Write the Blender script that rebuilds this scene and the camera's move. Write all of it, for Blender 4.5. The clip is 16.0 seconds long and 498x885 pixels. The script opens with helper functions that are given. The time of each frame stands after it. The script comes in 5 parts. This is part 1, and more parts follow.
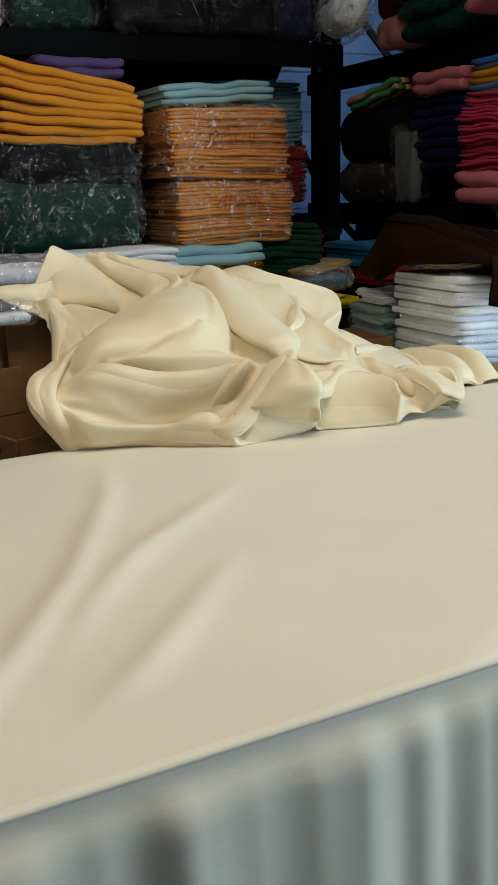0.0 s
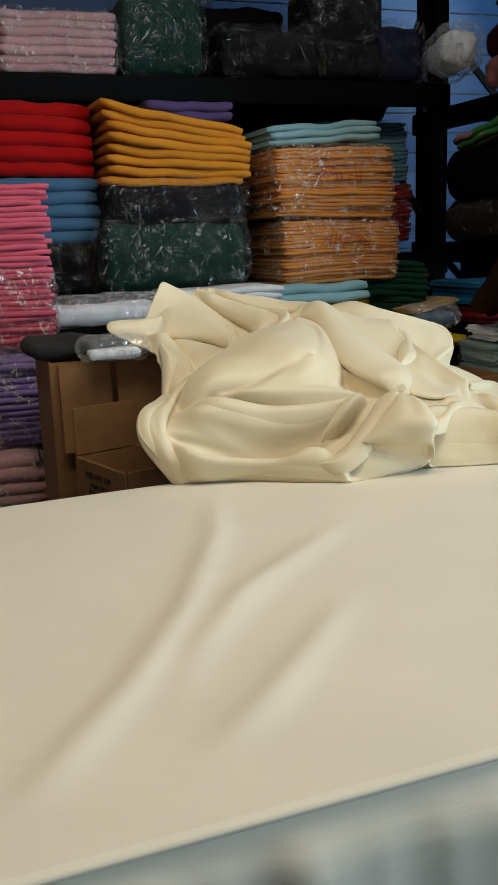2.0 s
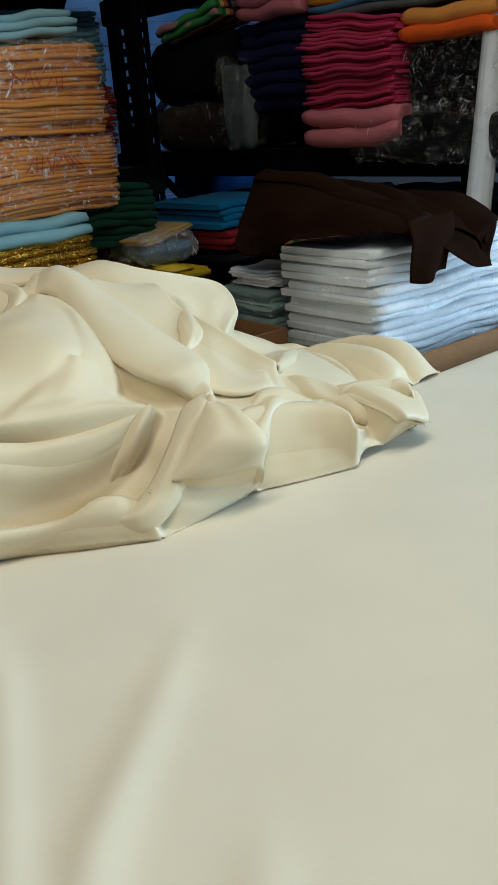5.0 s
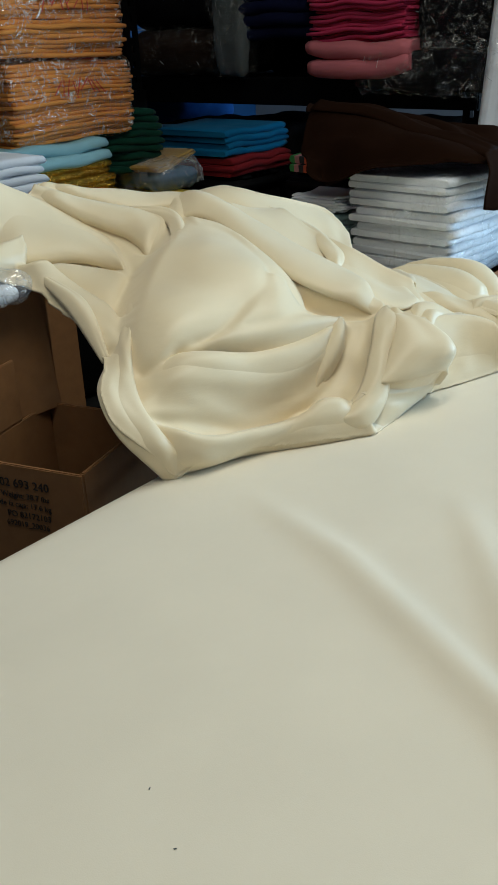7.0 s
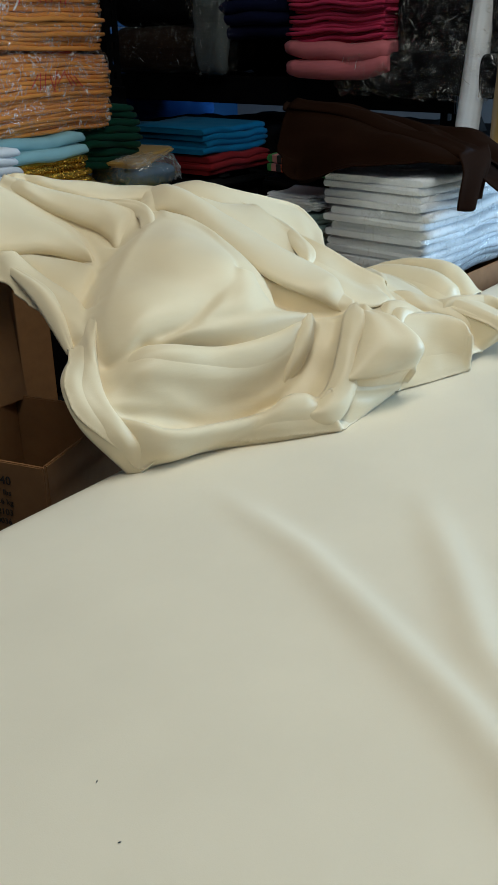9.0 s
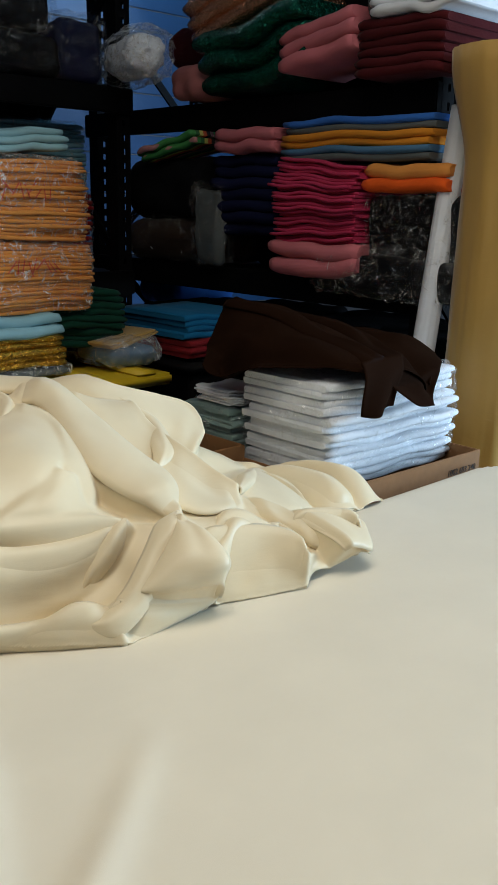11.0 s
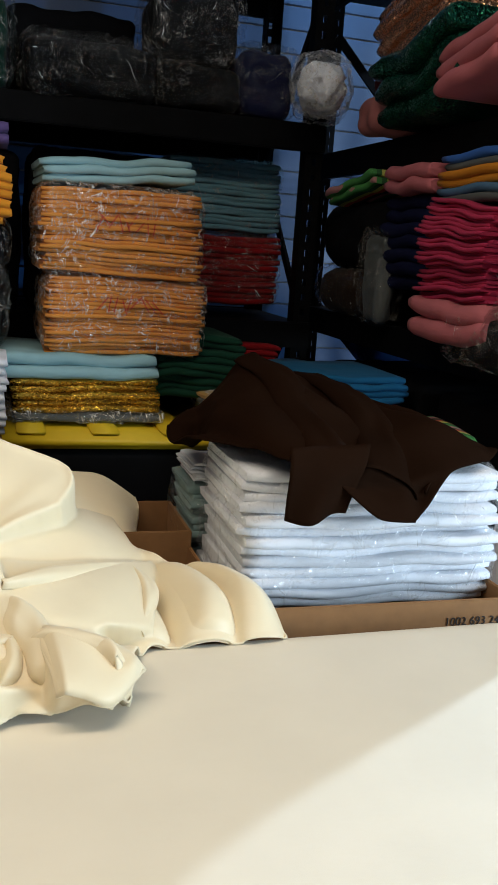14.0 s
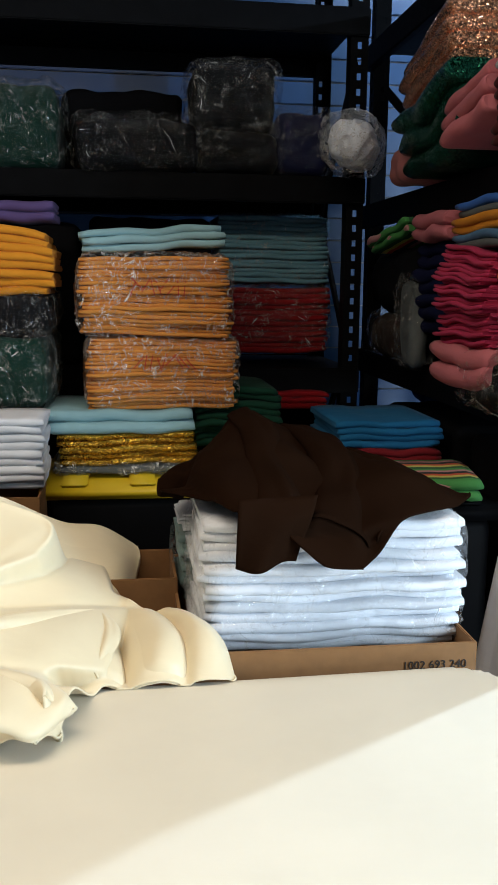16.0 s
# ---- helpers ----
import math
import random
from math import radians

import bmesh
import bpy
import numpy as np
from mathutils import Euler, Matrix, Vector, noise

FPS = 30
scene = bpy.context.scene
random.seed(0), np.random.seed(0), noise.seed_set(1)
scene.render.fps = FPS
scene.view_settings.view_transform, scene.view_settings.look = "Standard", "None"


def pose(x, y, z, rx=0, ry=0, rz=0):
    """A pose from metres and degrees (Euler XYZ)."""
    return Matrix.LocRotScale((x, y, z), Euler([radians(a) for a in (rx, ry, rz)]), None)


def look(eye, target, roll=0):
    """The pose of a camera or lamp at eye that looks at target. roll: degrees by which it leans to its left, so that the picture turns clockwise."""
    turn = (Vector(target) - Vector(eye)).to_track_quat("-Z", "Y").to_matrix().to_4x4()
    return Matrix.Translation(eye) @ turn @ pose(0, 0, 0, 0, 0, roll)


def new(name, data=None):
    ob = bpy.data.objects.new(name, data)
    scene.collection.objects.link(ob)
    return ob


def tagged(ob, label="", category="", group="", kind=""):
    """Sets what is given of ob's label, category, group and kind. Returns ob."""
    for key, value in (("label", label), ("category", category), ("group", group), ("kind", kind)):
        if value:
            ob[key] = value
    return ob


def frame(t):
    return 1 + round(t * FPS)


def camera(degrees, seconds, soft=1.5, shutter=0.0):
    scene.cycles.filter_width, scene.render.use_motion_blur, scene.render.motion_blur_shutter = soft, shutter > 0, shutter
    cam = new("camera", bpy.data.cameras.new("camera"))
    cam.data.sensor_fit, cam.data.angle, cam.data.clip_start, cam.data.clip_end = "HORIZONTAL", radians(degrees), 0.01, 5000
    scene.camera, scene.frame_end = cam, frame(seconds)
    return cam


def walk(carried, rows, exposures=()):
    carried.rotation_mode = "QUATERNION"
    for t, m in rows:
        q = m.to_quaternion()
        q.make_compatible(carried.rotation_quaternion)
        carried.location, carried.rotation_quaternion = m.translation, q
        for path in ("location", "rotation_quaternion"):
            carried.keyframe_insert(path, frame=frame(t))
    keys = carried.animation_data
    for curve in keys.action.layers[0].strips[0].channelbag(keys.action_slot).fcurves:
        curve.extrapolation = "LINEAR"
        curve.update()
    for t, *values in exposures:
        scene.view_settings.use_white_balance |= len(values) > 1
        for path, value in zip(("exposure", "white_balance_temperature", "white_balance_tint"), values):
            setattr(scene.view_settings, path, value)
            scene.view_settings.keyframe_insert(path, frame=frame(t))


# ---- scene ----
cam = camera(30.8, 16.0, soft=1.0)
PATH = [
    (0, (0.0015, -0.0704, 1.3068), (0.8361, 1.6653, 0.7676), -1.31),
    (0.5, (-0.0114, -0.0862, 1.2916), (0.7919, 1.6694, 0.7697), -2.02),
    (1, (-0.0339, -0.0905, 1.2918), (0.7327, 1.6904, 0.8012), -0.53),
    (1.5, (-0.0475, -0.069, 1.2889), (0.6227, 1.7637, 0.8507), -1.56),
    (2, (-0.0154, -0.0348, 1.2875), (0.6403, 1.802, 0.8446), -1.96),
    (2.5, (0.0263, 0.0068, 1.2802), (0.7054, 1.7949, 0.6959), -2.81),
    (3, (0.1515, 0.0956, 1.2782), (0.8356, 1.8647, 0.6436), -4.49),
    (3.5, (0.304, 0.2087, 1.3158), (0.994, 1.9619, 0.6445), -5.57),
    (4, (0.2896, 0.3283, 1.341), (1.0786, 2.0545, 0.7103), -8.67),
    (4.2, (0.2746, 0.3887, 1.3333), (1.1916, 2.0538, 0.7113), -9.48),
    (6.3, (-0.2826, 0.5379, 1.4237), (0.9873, 1.8404, 0.5926), -1.77),
    (6.5, (-0.324, 0.6151, 1.4177), (0.9583, 1.9016, 0.5806), -2.87),
    (7, (-0.3508, 0.6939, 1.4112), (1.0022, 1.902, 0.5686), -2.52),
    (7.5, (-0.3541, 0.6989, 1.414), (1.0246, 1.8761, 0.5694), -1.34),
    (8, (-0.3054, 0.6528, 1.4087), (1.0746, 1.8288, 0.5644), -1.34),
    (8.5, (-0.3067, 0.6523, 1.4066), (1.0776, 1.8274, 0.568), -1.44),
    (9, (-0.3347, 0.6801, 1.3971), (1.0479, 1.8572, 0.5588), -1.14),
    (9.5, (-0.3354, 0.6266, 1.4051), (1.0901, 1.7985, 0.6341), -0.5),
    (9.7, (-0.3205, 0.5976, 1.4202), (1.124, 1.7817, 0.705), -0.53),
    (11.8, (0.2624, 0.3433, 1.4588), (1.4509, 1.8867, 1.0055), 2.93),
    (12, (0.3236, 0.3368, 1.4502), (1.4704, 1.9105, 0.9937), 2.94),
    (12.5, (0.447, 0.2346, 1.4437), (1.3913, 1.9379, 0.9884), 1.16),
    (13, (0.5613, 0.1147, 1.4643), (1.3112, 1.9127, 1.0118), 1.25),
    (13.5, (0.7499, 0.206, 1.4075), (1.3536, 2.0595, 0.9605), 2.33),
    (14, (0.9722, 0.3195, 1.4427), (1.5478, 2.1883, 1.0234), 4.11),
    (14.5, (1.0574, 0.3468, 1.4334), (1.6061, 2.2339, 1.0627), 2.3),
    (15, (1.1985, 0.2737, 1.462), (1.5716, 2.2046, 1.098), 0.94),
    (15.5, (1.2527, 0.1731, 1.489), (1.5664, 2.1163, 1.1345), 2.22),
    (16, (1.2508, 0.164, 1.5021), (1.5232, 2.1142, 1.152), 0.7),
]
EXPOSURES = [(0.0, 0.05, 6850, 10), (3.0, 0.05, 6800, 9), (4.0, 0.02, 6350, 5), (6.5, 0.08, 6050, 4), (8.5, 0.06, 5850, 4), (9.0, 0.06, 5950, 4), (9.5, 0.06, 5700, 5), (12.5, 0.08, 6950, 12), (13.5, 0.09, 6950, 12), (14.0, 0.23, 7000, 14), (16.0, 0.37, 7050, 14)]
walk(cam, [(t, look(eye, target, roll)) for t, eye, target, roll in PATH], exposures=EXPOSURES)

# ---- world, lamps ----
world = bpy.data.worlds.new("world")
world.use_nodes = True
scene.world = world
world.node_tree.nodes["Background"].inputs[0].default_value = (0.55, 0.68, 1.0, 1)
world.node_tree.nodes["Background"].inputs[1].default_value = 0.015


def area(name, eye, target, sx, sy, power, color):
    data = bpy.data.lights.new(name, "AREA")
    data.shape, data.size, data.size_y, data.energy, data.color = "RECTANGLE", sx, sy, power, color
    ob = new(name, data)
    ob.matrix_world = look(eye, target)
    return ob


# ---- materials ----
def nodes_of(name):
    m = bpy.data.materials.new(name)
    m.use_nodes = True
    return m, m.node_tree.nodes, m.node_tree.links, m.node_tree.nodes["Principled BSDF"]


def noise_node(n, l, scale, detail=3.0, vec=None, rough=0.55):
    t = n.new("ShaderNodeTexNoise")
    t.inputs["Scale"].default_value, t.inputs["Detail"].default_value, t.inputs["Roughness"].default_value = scale, detail, rough
    if vec is not None:
        l.new(vec, t.inputs["Vector"])
    return t


def coords(n, l, kind="Object", scale=None):
    c = n.new("ShaderNodeTexCoord").outputs[kind]
    if scale:
        m = n.new("ShaderNodeMapping")
        m.inputs["Scale"].default_value = scale
        l.new(c, m.inputs["Vector"])
        c = m.outputs["Vector"]
    return c


def tint(n, l, color, fac, low, high, per_object=0.0):
    """The colour, scaled between low and high by fac, with a small change from piece to piece."""
    r = n.new("ShaderNodeMapRange")
    r.inputs["From Min"].default_value, r.inputs["From Max"].default_value = 0.3, 0.7
    r.inputs["To Min"].default_value, r.inputs["To Max"].default_value = low, high
    l.new(fac, r.inputs["Value"])
    value = r.outputs["Result"]
    if per_object:
        info = n.new("ShaderNodeObjectInfo")
        a = n.new("ShaderNodeMath")
        a.operation = "MULTIPLY_ADD"
        l.new(info.outputs["Random"], a.inputs[0])
        a.inputs[1].default_value, a.inputs[2].default_value = 2 * per_object, 1 - per_object
        b = n.new("ShaderNodeMath")
        b.operation = "MULTIPLY"
        l.new(value, b.inputs[0])
        l.new(a.outputs[0], b.inputs[1])
        value = b.outputs[0]
    v = n.new("ShaderNodeVectorMath")
    v.operation = "SCALE"
    v.inputs[0].default_value = color
    l.new(value, v.inputs["Scale"])
    return v.outputs[0]


def bump(n, l, height, strength, distance, normal=None):
    b = n.new("ShaderNodeBump")
    b.inputs["Strength"].default_value, b.inputs["Distance"].default_value = strength, distance
    l.new(height, b.inputs["Height"])
    if normal is not None:
        l.new(normal, b.inputs["Normal"])
    return b.outputs["Normal"]


def facets(n, l, vec, scale, amount, normal=None):
    """Normals of a crumpled skin: small flat facets, each tilted its own way."""
    warp = noise_node(n, l, 18, 3, vec)
    off = n.new("ShaderNodeVectorMath")
    off.operation = "MULTIPLY_ADD"
    off.inputs[1].default_value = (0.05, 0.05, 0.05)
    l.new(warp.outputs["Color"], off.inputs[0])
    l.new(vec, off.inputs[2])
    v = n.new("ShaderNodeTexVoronoi")
    v.inputs["Scale"].default_value = scale
    l.new(off.outputs[0], v.inputs["Vector"])
    shift = n.new("ShaderNodeVectorMath")
    shift.operation = "SUBTRACT"
    shift.inputs[1].default_value = (0.5, 0.5, 0.5)
    l.new(v.outputs["Color"], shift.inputs[0])
    add = n.new("ShaderNodeVectorMath")
    add.operation = "MULTIPLY_ADD"
    add.inputs[1].default_value = (amount, amount, amount)
    l.new(shift.outputs[0], add.inputs[0])
    if normal is None:
        normal = n.new("ShaderNodeNewGeometry").outputs["Normal"]
    l.new(normal, add.inputs[2])
    unit = n.new("ShaderNodeVectorMath")
    unit.operation = "NORMALIZE"
    l.new(add.outputs[0], unit.inputs[0])
    return unit.outputs[0]


def fabric(name, color, rough=0.85, sheen=0.03, vary=0.12, spec=0.12, per_object=0.08, crease=0.35):
    """Woven cloth: faint blotches, soft creases, a fine weave."""
    m, n, l, p = nodes_of(name)
    c = coords(n, l)
    big = noise_node(n, l, 6, 3, c)
    l.new(tint(n, l, color, big.outputs["Fac"], 1 - vary, 1 + vary, per_object), p.inputs["Base Color"])
    p.inputs["Roughness"].default_value = rough
    p.inputs["Specular IOR Level"].default_value = spec
    p.inputs["Sheen Weight"].default_value, p.inputs["Sheen Roughness"].default_value = sheen, 0.5
    fold = noise_node(n, l, 14, 4, coords(n, l, "Object", (0.5, 1, 2.2)))
    weave = noise_node(n, l, 900, 1, c)
    b = bump(n, l, fold.outputs["Fac"], crease, 0.012)
    l.new(bump(n, l, weave.outputs["Fac"], 0.12, 0.0006, b), p.inputs["Normal"])
    return m


def satin(name, color, rough=0.42, vary=0.05, sheen=0.2):
    m = fabric(name, color, rough, sheen, vary, 0.4, 0.0, 0.10)
    return m


def sequin(name, color, second):
    """Cloth sewn with small metal discs that tilt every way."""
    m, n, l, p = nodes_of(name)
    c = coords(n, l)
    v = n.new("ShaderNodeTexVoronoi")
    v.inputs["Scale"].default_value = 260
    l.new(c, v.inputs["Vector"])
    mix = n.new("ShaderNodeMix")
    mix.data_type = "RGBA"
    mix.inputs[6].default_value, mix.inputs[7].default_value = (*color, 1), (*second, 1)
    l.new(noise_node(n, l, 40, 3, c).outputs["Fac"], mix.inputs[0])
    l.new(mix.outputs[2], p.inputs["Base Color"])
    p.inputs["Metallic"].default_value, p.inputs["Roughness"].default_value = 0.85, 0.22
    sep = n.new("ShaderNodeSeparateColor")
    l.new(v.outputs["Color"], sep.inputs[0])
    l.new(facets(n, l, c, 330, 1.3, bump(n, l, sep.outputs[0], 0.4, 0.002)), p.inputs["Normal"])
    return m


def film(name, color=(0.9, 0.92, 0.95), gloss=0.035, rough=0.12, haze=0.004, scale=110, lines=0.75, spread=0.46):
    """Thin clear wrapping: mostly see-through, crinkled, with sharp glints, many of them painted in white."""
    m, n, l, p = nodes_of(name)
    n.remove(p)
    c = coords(n, l, "Object", (1, 1, 2.0))
    h = noise_node(n, l, scale * 0.5, 4, c, 0.62)
    h.noise_type = "RIDGED_MULTIFRACTAL"
    nrm = facets(n, l, coords(n, l, "Object", (1, 1, 0.22)), scale * 1.8, 0.75, bump(n, l, h.outputs["Fac"], 0.8, 0.004))
    g = n.new("ShaderNodeBsdfGlossy")
    g.inputs["Color"].default_value, g.inputs["Roughness"].default_value = (*color, 1), rough
    l.new(nrm, g.inputs["Normal"])
    d = n.new("ShaderNodeBsdfTranslucent")
    d.inputs["Color"].default_value = (*color, 1)
    d2 = n.new("ShaderNodeBsdfDiffuse")
    d2.inputs["Color"].default_value = (*color, 1)
    l.new(nrm, d2.inputs["Normal"])
    t = n.new("ShaderNodeBsdfTransparent")
    a = n.new("ShaderNodeMixShader")
    a.inputs[0].default_value = haze
    l.new(t.outputs[0], a.inputs[1])
    l.new(d2.outputs[0], a.inputs[2])
    b = n.new("ShaderNodeMixShader")
    lw = n.new("ShaderNodeFresnel")
    lw.inputs["IOR"].default_value = 1.5
    l.new(nrm, lw.inputs["Normal"])
    ad = n.new("ShaderNodeMath")
    ad.operation = "MULTIPLY_ADD"
    ad.use_clamp = True
    ad.inputs[1].default_value, ad.inputs[2].default_value = 0.2, gloss
    l.new(lw.outputs[0], ad.inputs[0])
    l.new(ad.outputs[0], b.inputs[0])
    l.new(a.outputs[0], b.inputs[1])
    l.new(g.outputs[0], b.inputs[2])
    # glints painted as whitish streaks of stretched and filaments of crumpled film, in patches
    glint_masks = []
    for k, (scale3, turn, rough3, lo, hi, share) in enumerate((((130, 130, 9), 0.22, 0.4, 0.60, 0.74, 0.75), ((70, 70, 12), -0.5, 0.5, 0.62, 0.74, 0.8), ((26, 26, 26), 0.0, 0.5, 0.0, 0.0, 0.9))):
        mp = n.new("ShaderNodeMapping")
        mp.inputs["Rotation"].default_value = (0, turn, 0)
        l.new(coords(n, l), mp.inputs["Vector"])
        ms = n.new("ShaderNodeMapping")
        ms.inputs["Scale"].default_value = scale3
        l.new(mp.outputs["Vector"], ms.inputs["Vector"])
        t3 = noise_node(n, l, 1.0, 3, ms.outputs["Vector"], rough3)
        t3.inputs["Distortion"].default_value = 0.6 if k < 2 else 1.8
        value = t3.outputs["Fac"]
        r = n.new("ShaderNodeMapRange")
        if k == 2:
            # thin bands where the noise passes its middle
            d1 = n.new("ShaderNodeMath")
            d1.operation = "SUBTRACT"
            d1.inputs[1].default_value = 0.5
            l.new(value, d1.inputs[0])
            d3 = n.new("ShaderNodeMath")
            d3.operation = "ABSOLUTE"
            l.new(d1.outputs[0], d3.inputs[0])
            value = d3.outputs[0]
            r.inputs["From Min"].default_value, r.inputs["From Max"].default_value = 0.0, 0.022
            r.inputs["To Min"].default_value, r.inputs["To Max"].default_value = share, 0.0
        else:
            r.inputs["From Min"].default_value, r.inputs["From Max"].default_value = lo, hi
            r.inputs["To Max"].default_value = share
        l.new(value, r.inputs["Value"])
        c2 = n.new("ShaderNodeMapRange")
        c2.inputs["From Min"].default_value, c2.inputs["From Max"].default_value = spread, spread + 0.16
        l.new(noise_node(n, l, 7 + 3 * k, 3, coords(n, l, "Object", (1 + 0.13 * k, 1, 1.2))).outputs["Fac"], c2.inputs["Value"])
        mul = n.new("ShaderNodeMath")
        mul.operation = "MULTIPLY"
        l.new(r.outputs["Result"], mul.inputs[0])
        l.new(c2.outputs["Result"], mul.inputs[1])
        glint_masks.append(mul.outputs[0])
    top = glint_masks[0]
    for other in glint_masks[1:]:
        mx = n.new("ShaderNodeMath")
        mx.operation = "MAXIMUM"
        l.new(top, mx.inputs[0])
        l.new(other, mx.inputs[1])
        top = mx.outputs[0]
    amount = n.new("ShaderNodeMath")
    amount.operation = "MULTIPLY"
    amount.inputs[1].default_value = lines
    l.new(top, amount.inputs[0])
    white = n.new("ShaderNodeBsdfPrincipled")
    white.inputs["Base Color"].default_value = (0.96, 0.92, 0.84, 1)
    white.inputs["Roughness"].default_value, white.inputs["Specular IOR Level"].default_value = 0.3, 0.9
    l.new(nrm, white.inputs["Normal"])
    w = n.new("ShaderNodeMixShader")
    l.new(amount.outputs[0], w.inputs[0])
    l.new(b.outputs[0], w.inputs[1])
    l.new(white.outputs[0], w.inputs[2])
    l.new(w.outputs[0], n["Material Output"].inputs["Surface"])
    return m


def solid(name, color, rough=0.5, metal=0.0, vary=0.12, scale=20, bumpy=0.15, dist=0.002):
    m, n, l, p = nodes_of(name)
    c = coords(n, l)
    t = noise_node(n, l, scale, 5, c)
    l.new(tint(n, l, color, t.outputs["Fac"], 1 - vary, 1 + vary), p.inputs["Base Color"])
    r = n.new("ShaderNodeMapRange")
    r.inputs["To Min"].default_value, r.inputs["To Max"].default_value = rough - 0.08, rough + 0.1
    l.new(noise_node(n, l, scale * 3, 3, c).outputs["Fac"], r.inputs["Value"])
    l.new(r.outputs["Result"], p.inputs["Roughness"])
    p.inputs["Metallic"].default_value = metal
    l.new(bump(n, l, t.outputs["Fac"], bumpy, dist), p.inputs["Normal"])
    return m


def striped(name, colors, width):
    """Cloth woven in bands of several colours along its z."""
    m, n, l, p = nodes_of(name)
    c = coords(n, l)
    s = n.new("ShaderNodeSeparateXYZ")
    l.new(c, s.inputs[0])
    k = n.new("ShaderNodeMath")
    k.operation = "MULTIPLY"
    k.inputs[1].default_value = 1 / width
    l.new(s.outputs[1], k.inputs[0])
    f = n.new("ShaderNodeMath")
    f.operation = "FRACT"
    l.new(k.outputs[0], f.inputs[0])
    r = n.new("ShaderNodeValToRGB")
    r.color_ramp.interpolation = "CONSTANT"
    while len(r.color_ramp.elements) < len(colors):
        r.color_ramp.elements.new(0.5)
    for i, col in enumerate(colors):
        r.color_ramp.elements[i].position = i / len(colors)
        r.color_ramp.elements[i].color = (*col, 1)
    l.new(f.outputs[0], r.inputs[0])
    l.new(r.outputs[0], p.inputs["Base Color"])
    p.inputs["Roughness"].default_value = 0.9
    l.new(bump(n, l, noise_node(n, l, 400, 2, c).outputs["Fac"], 0.3, 0.001), p.inputs["Normal"])
    return m


CREAM = satin("cream satin cloth", (0.78, 0.66, 0.45), 0.43)
CREAM_TOP = satin("cream table cloth", (0.79, 0.715, 0.57), 0.5, 0.03)
CARD = solid("brown cardboard", (0.25, 0.118, 0.042), 0.8, 0, 0.10, 30)
CARD_DARK = solid("worn cardboard edge", (0.40, 0.26, 0.14), 0.85, 0, 0.2, 60)
BLACK_METAL = solid("black painted steel", (0.003, 0.003, 0.0035), 0.6, 0.0, 0.3, 15)
BLACK_METAL.node_tree.nodes["Principled BSDF"].inputs["Specular IOR Level"].default_value = 0.06
INK = solid("black print", (0.02, 0.016, 0.013), 0.8)
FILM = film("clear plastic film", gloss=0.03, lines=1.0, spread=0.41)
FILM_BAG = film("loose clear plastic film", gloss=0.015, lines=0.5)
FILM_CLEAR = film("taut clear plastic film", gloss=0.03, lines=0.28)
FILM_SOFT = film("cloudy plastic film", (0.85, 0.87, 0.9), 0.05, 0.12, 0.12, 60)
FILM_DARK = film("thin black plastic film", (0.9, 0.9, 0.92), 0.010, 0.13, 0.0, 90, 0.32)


def crease_glint(name, low, high):
    """Glints on sharp creases of clear film, put into the colour: whitish, shiny, some fainter than others."""
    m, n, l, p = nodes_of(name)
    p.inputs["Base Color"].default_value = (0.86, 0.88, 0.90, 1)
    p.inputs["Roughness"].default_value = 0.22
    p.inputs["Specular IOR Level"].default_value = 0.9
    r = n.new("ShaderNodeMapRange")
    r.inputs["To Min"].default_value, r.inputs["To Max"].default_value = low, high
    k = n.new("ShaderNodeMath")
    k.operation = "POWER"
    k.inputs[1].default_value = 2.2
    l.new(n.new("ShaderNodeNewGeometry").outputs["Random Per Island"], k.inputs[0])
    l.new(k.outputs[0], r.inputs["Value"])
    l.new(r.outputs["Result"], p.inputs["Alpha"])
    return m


CREASE_GLINT = crease_glint("film crease", 0.06, 0.95)
CREASE_GLINT_DARK = crease_glint("dark film crease", 0.03, 0.75)
YELLOW = solid("yellow moulded plastic", (0.72, 0.48, 0.02), 0.42, 0, 0.06, 12)
BLACK_PLASTIC = solid("black moulded plastic", (0.004, 0.004, 0.0045), 0.55)
BLACK_PLASTIC.node_tree.nodes["Principled BSDF"].inputs["Specular IOR Level"].default_value = 0.06
FLOOR = solid("grey concrete", (0.16, 0.15, 0.14), 0.75, 0, 0.2, 3)
WALL = solid("white painted plaster", (0.20, 0.20, 0.21), 0.8, 0, 0.04, 4)
SLAT = solid("pale blue slatwall board", (0.015, 0.063, 0.165), 0.35, 0, 0.05, 5, 0.05)
CEIL = solid("white ceiling board", (0.4, 0.4, 0.39), 0.9, 0, 0.05, 8)


def shade(name, r, g, b, **kw):
    return fabric(name, (r, g, b), **kw)


MUSTARD = shade("mustard cloth", 0.60, 0.22, 0.02)
APRICOT = shade("apricot cloth", 0.64, 0.25, 0.055)
LIGHT_BLUE = shade("light blue cloth", 0.27, 0.46, 0.50)
TEAL = shade("dusty teal cloth", 0.12, 0.27, 0.33)
RED = shade("red cloth", 0.42, 0.005, 0.005)
# red cloth with the shade deeper in the rack put into its colour
SHADED_RED = shade("deep red cloth", 0.24, 0.006, 0.008)
DARK_RED = shade("dark red cloth", 0.20, 0.012, 0.016)
STEEL_BLUE = shade("steel blue cloth", 0.06, 0.14, 0.24)
PINK = shade("pink cloth", 0.58, 0.10, 0.15)
ROSE = shade("rose pink cloth", 0.48, 0.14, 0.16)
FUCHSIA = shade("fuchsia cloth", 0.42, 0.03, 0.085)
PALE_PINK = shade("pale pink cloth", 0.55, 0.30, 0.30)
LILAC = shade("lilac cloth", 0.19, 0.13, 0.33)
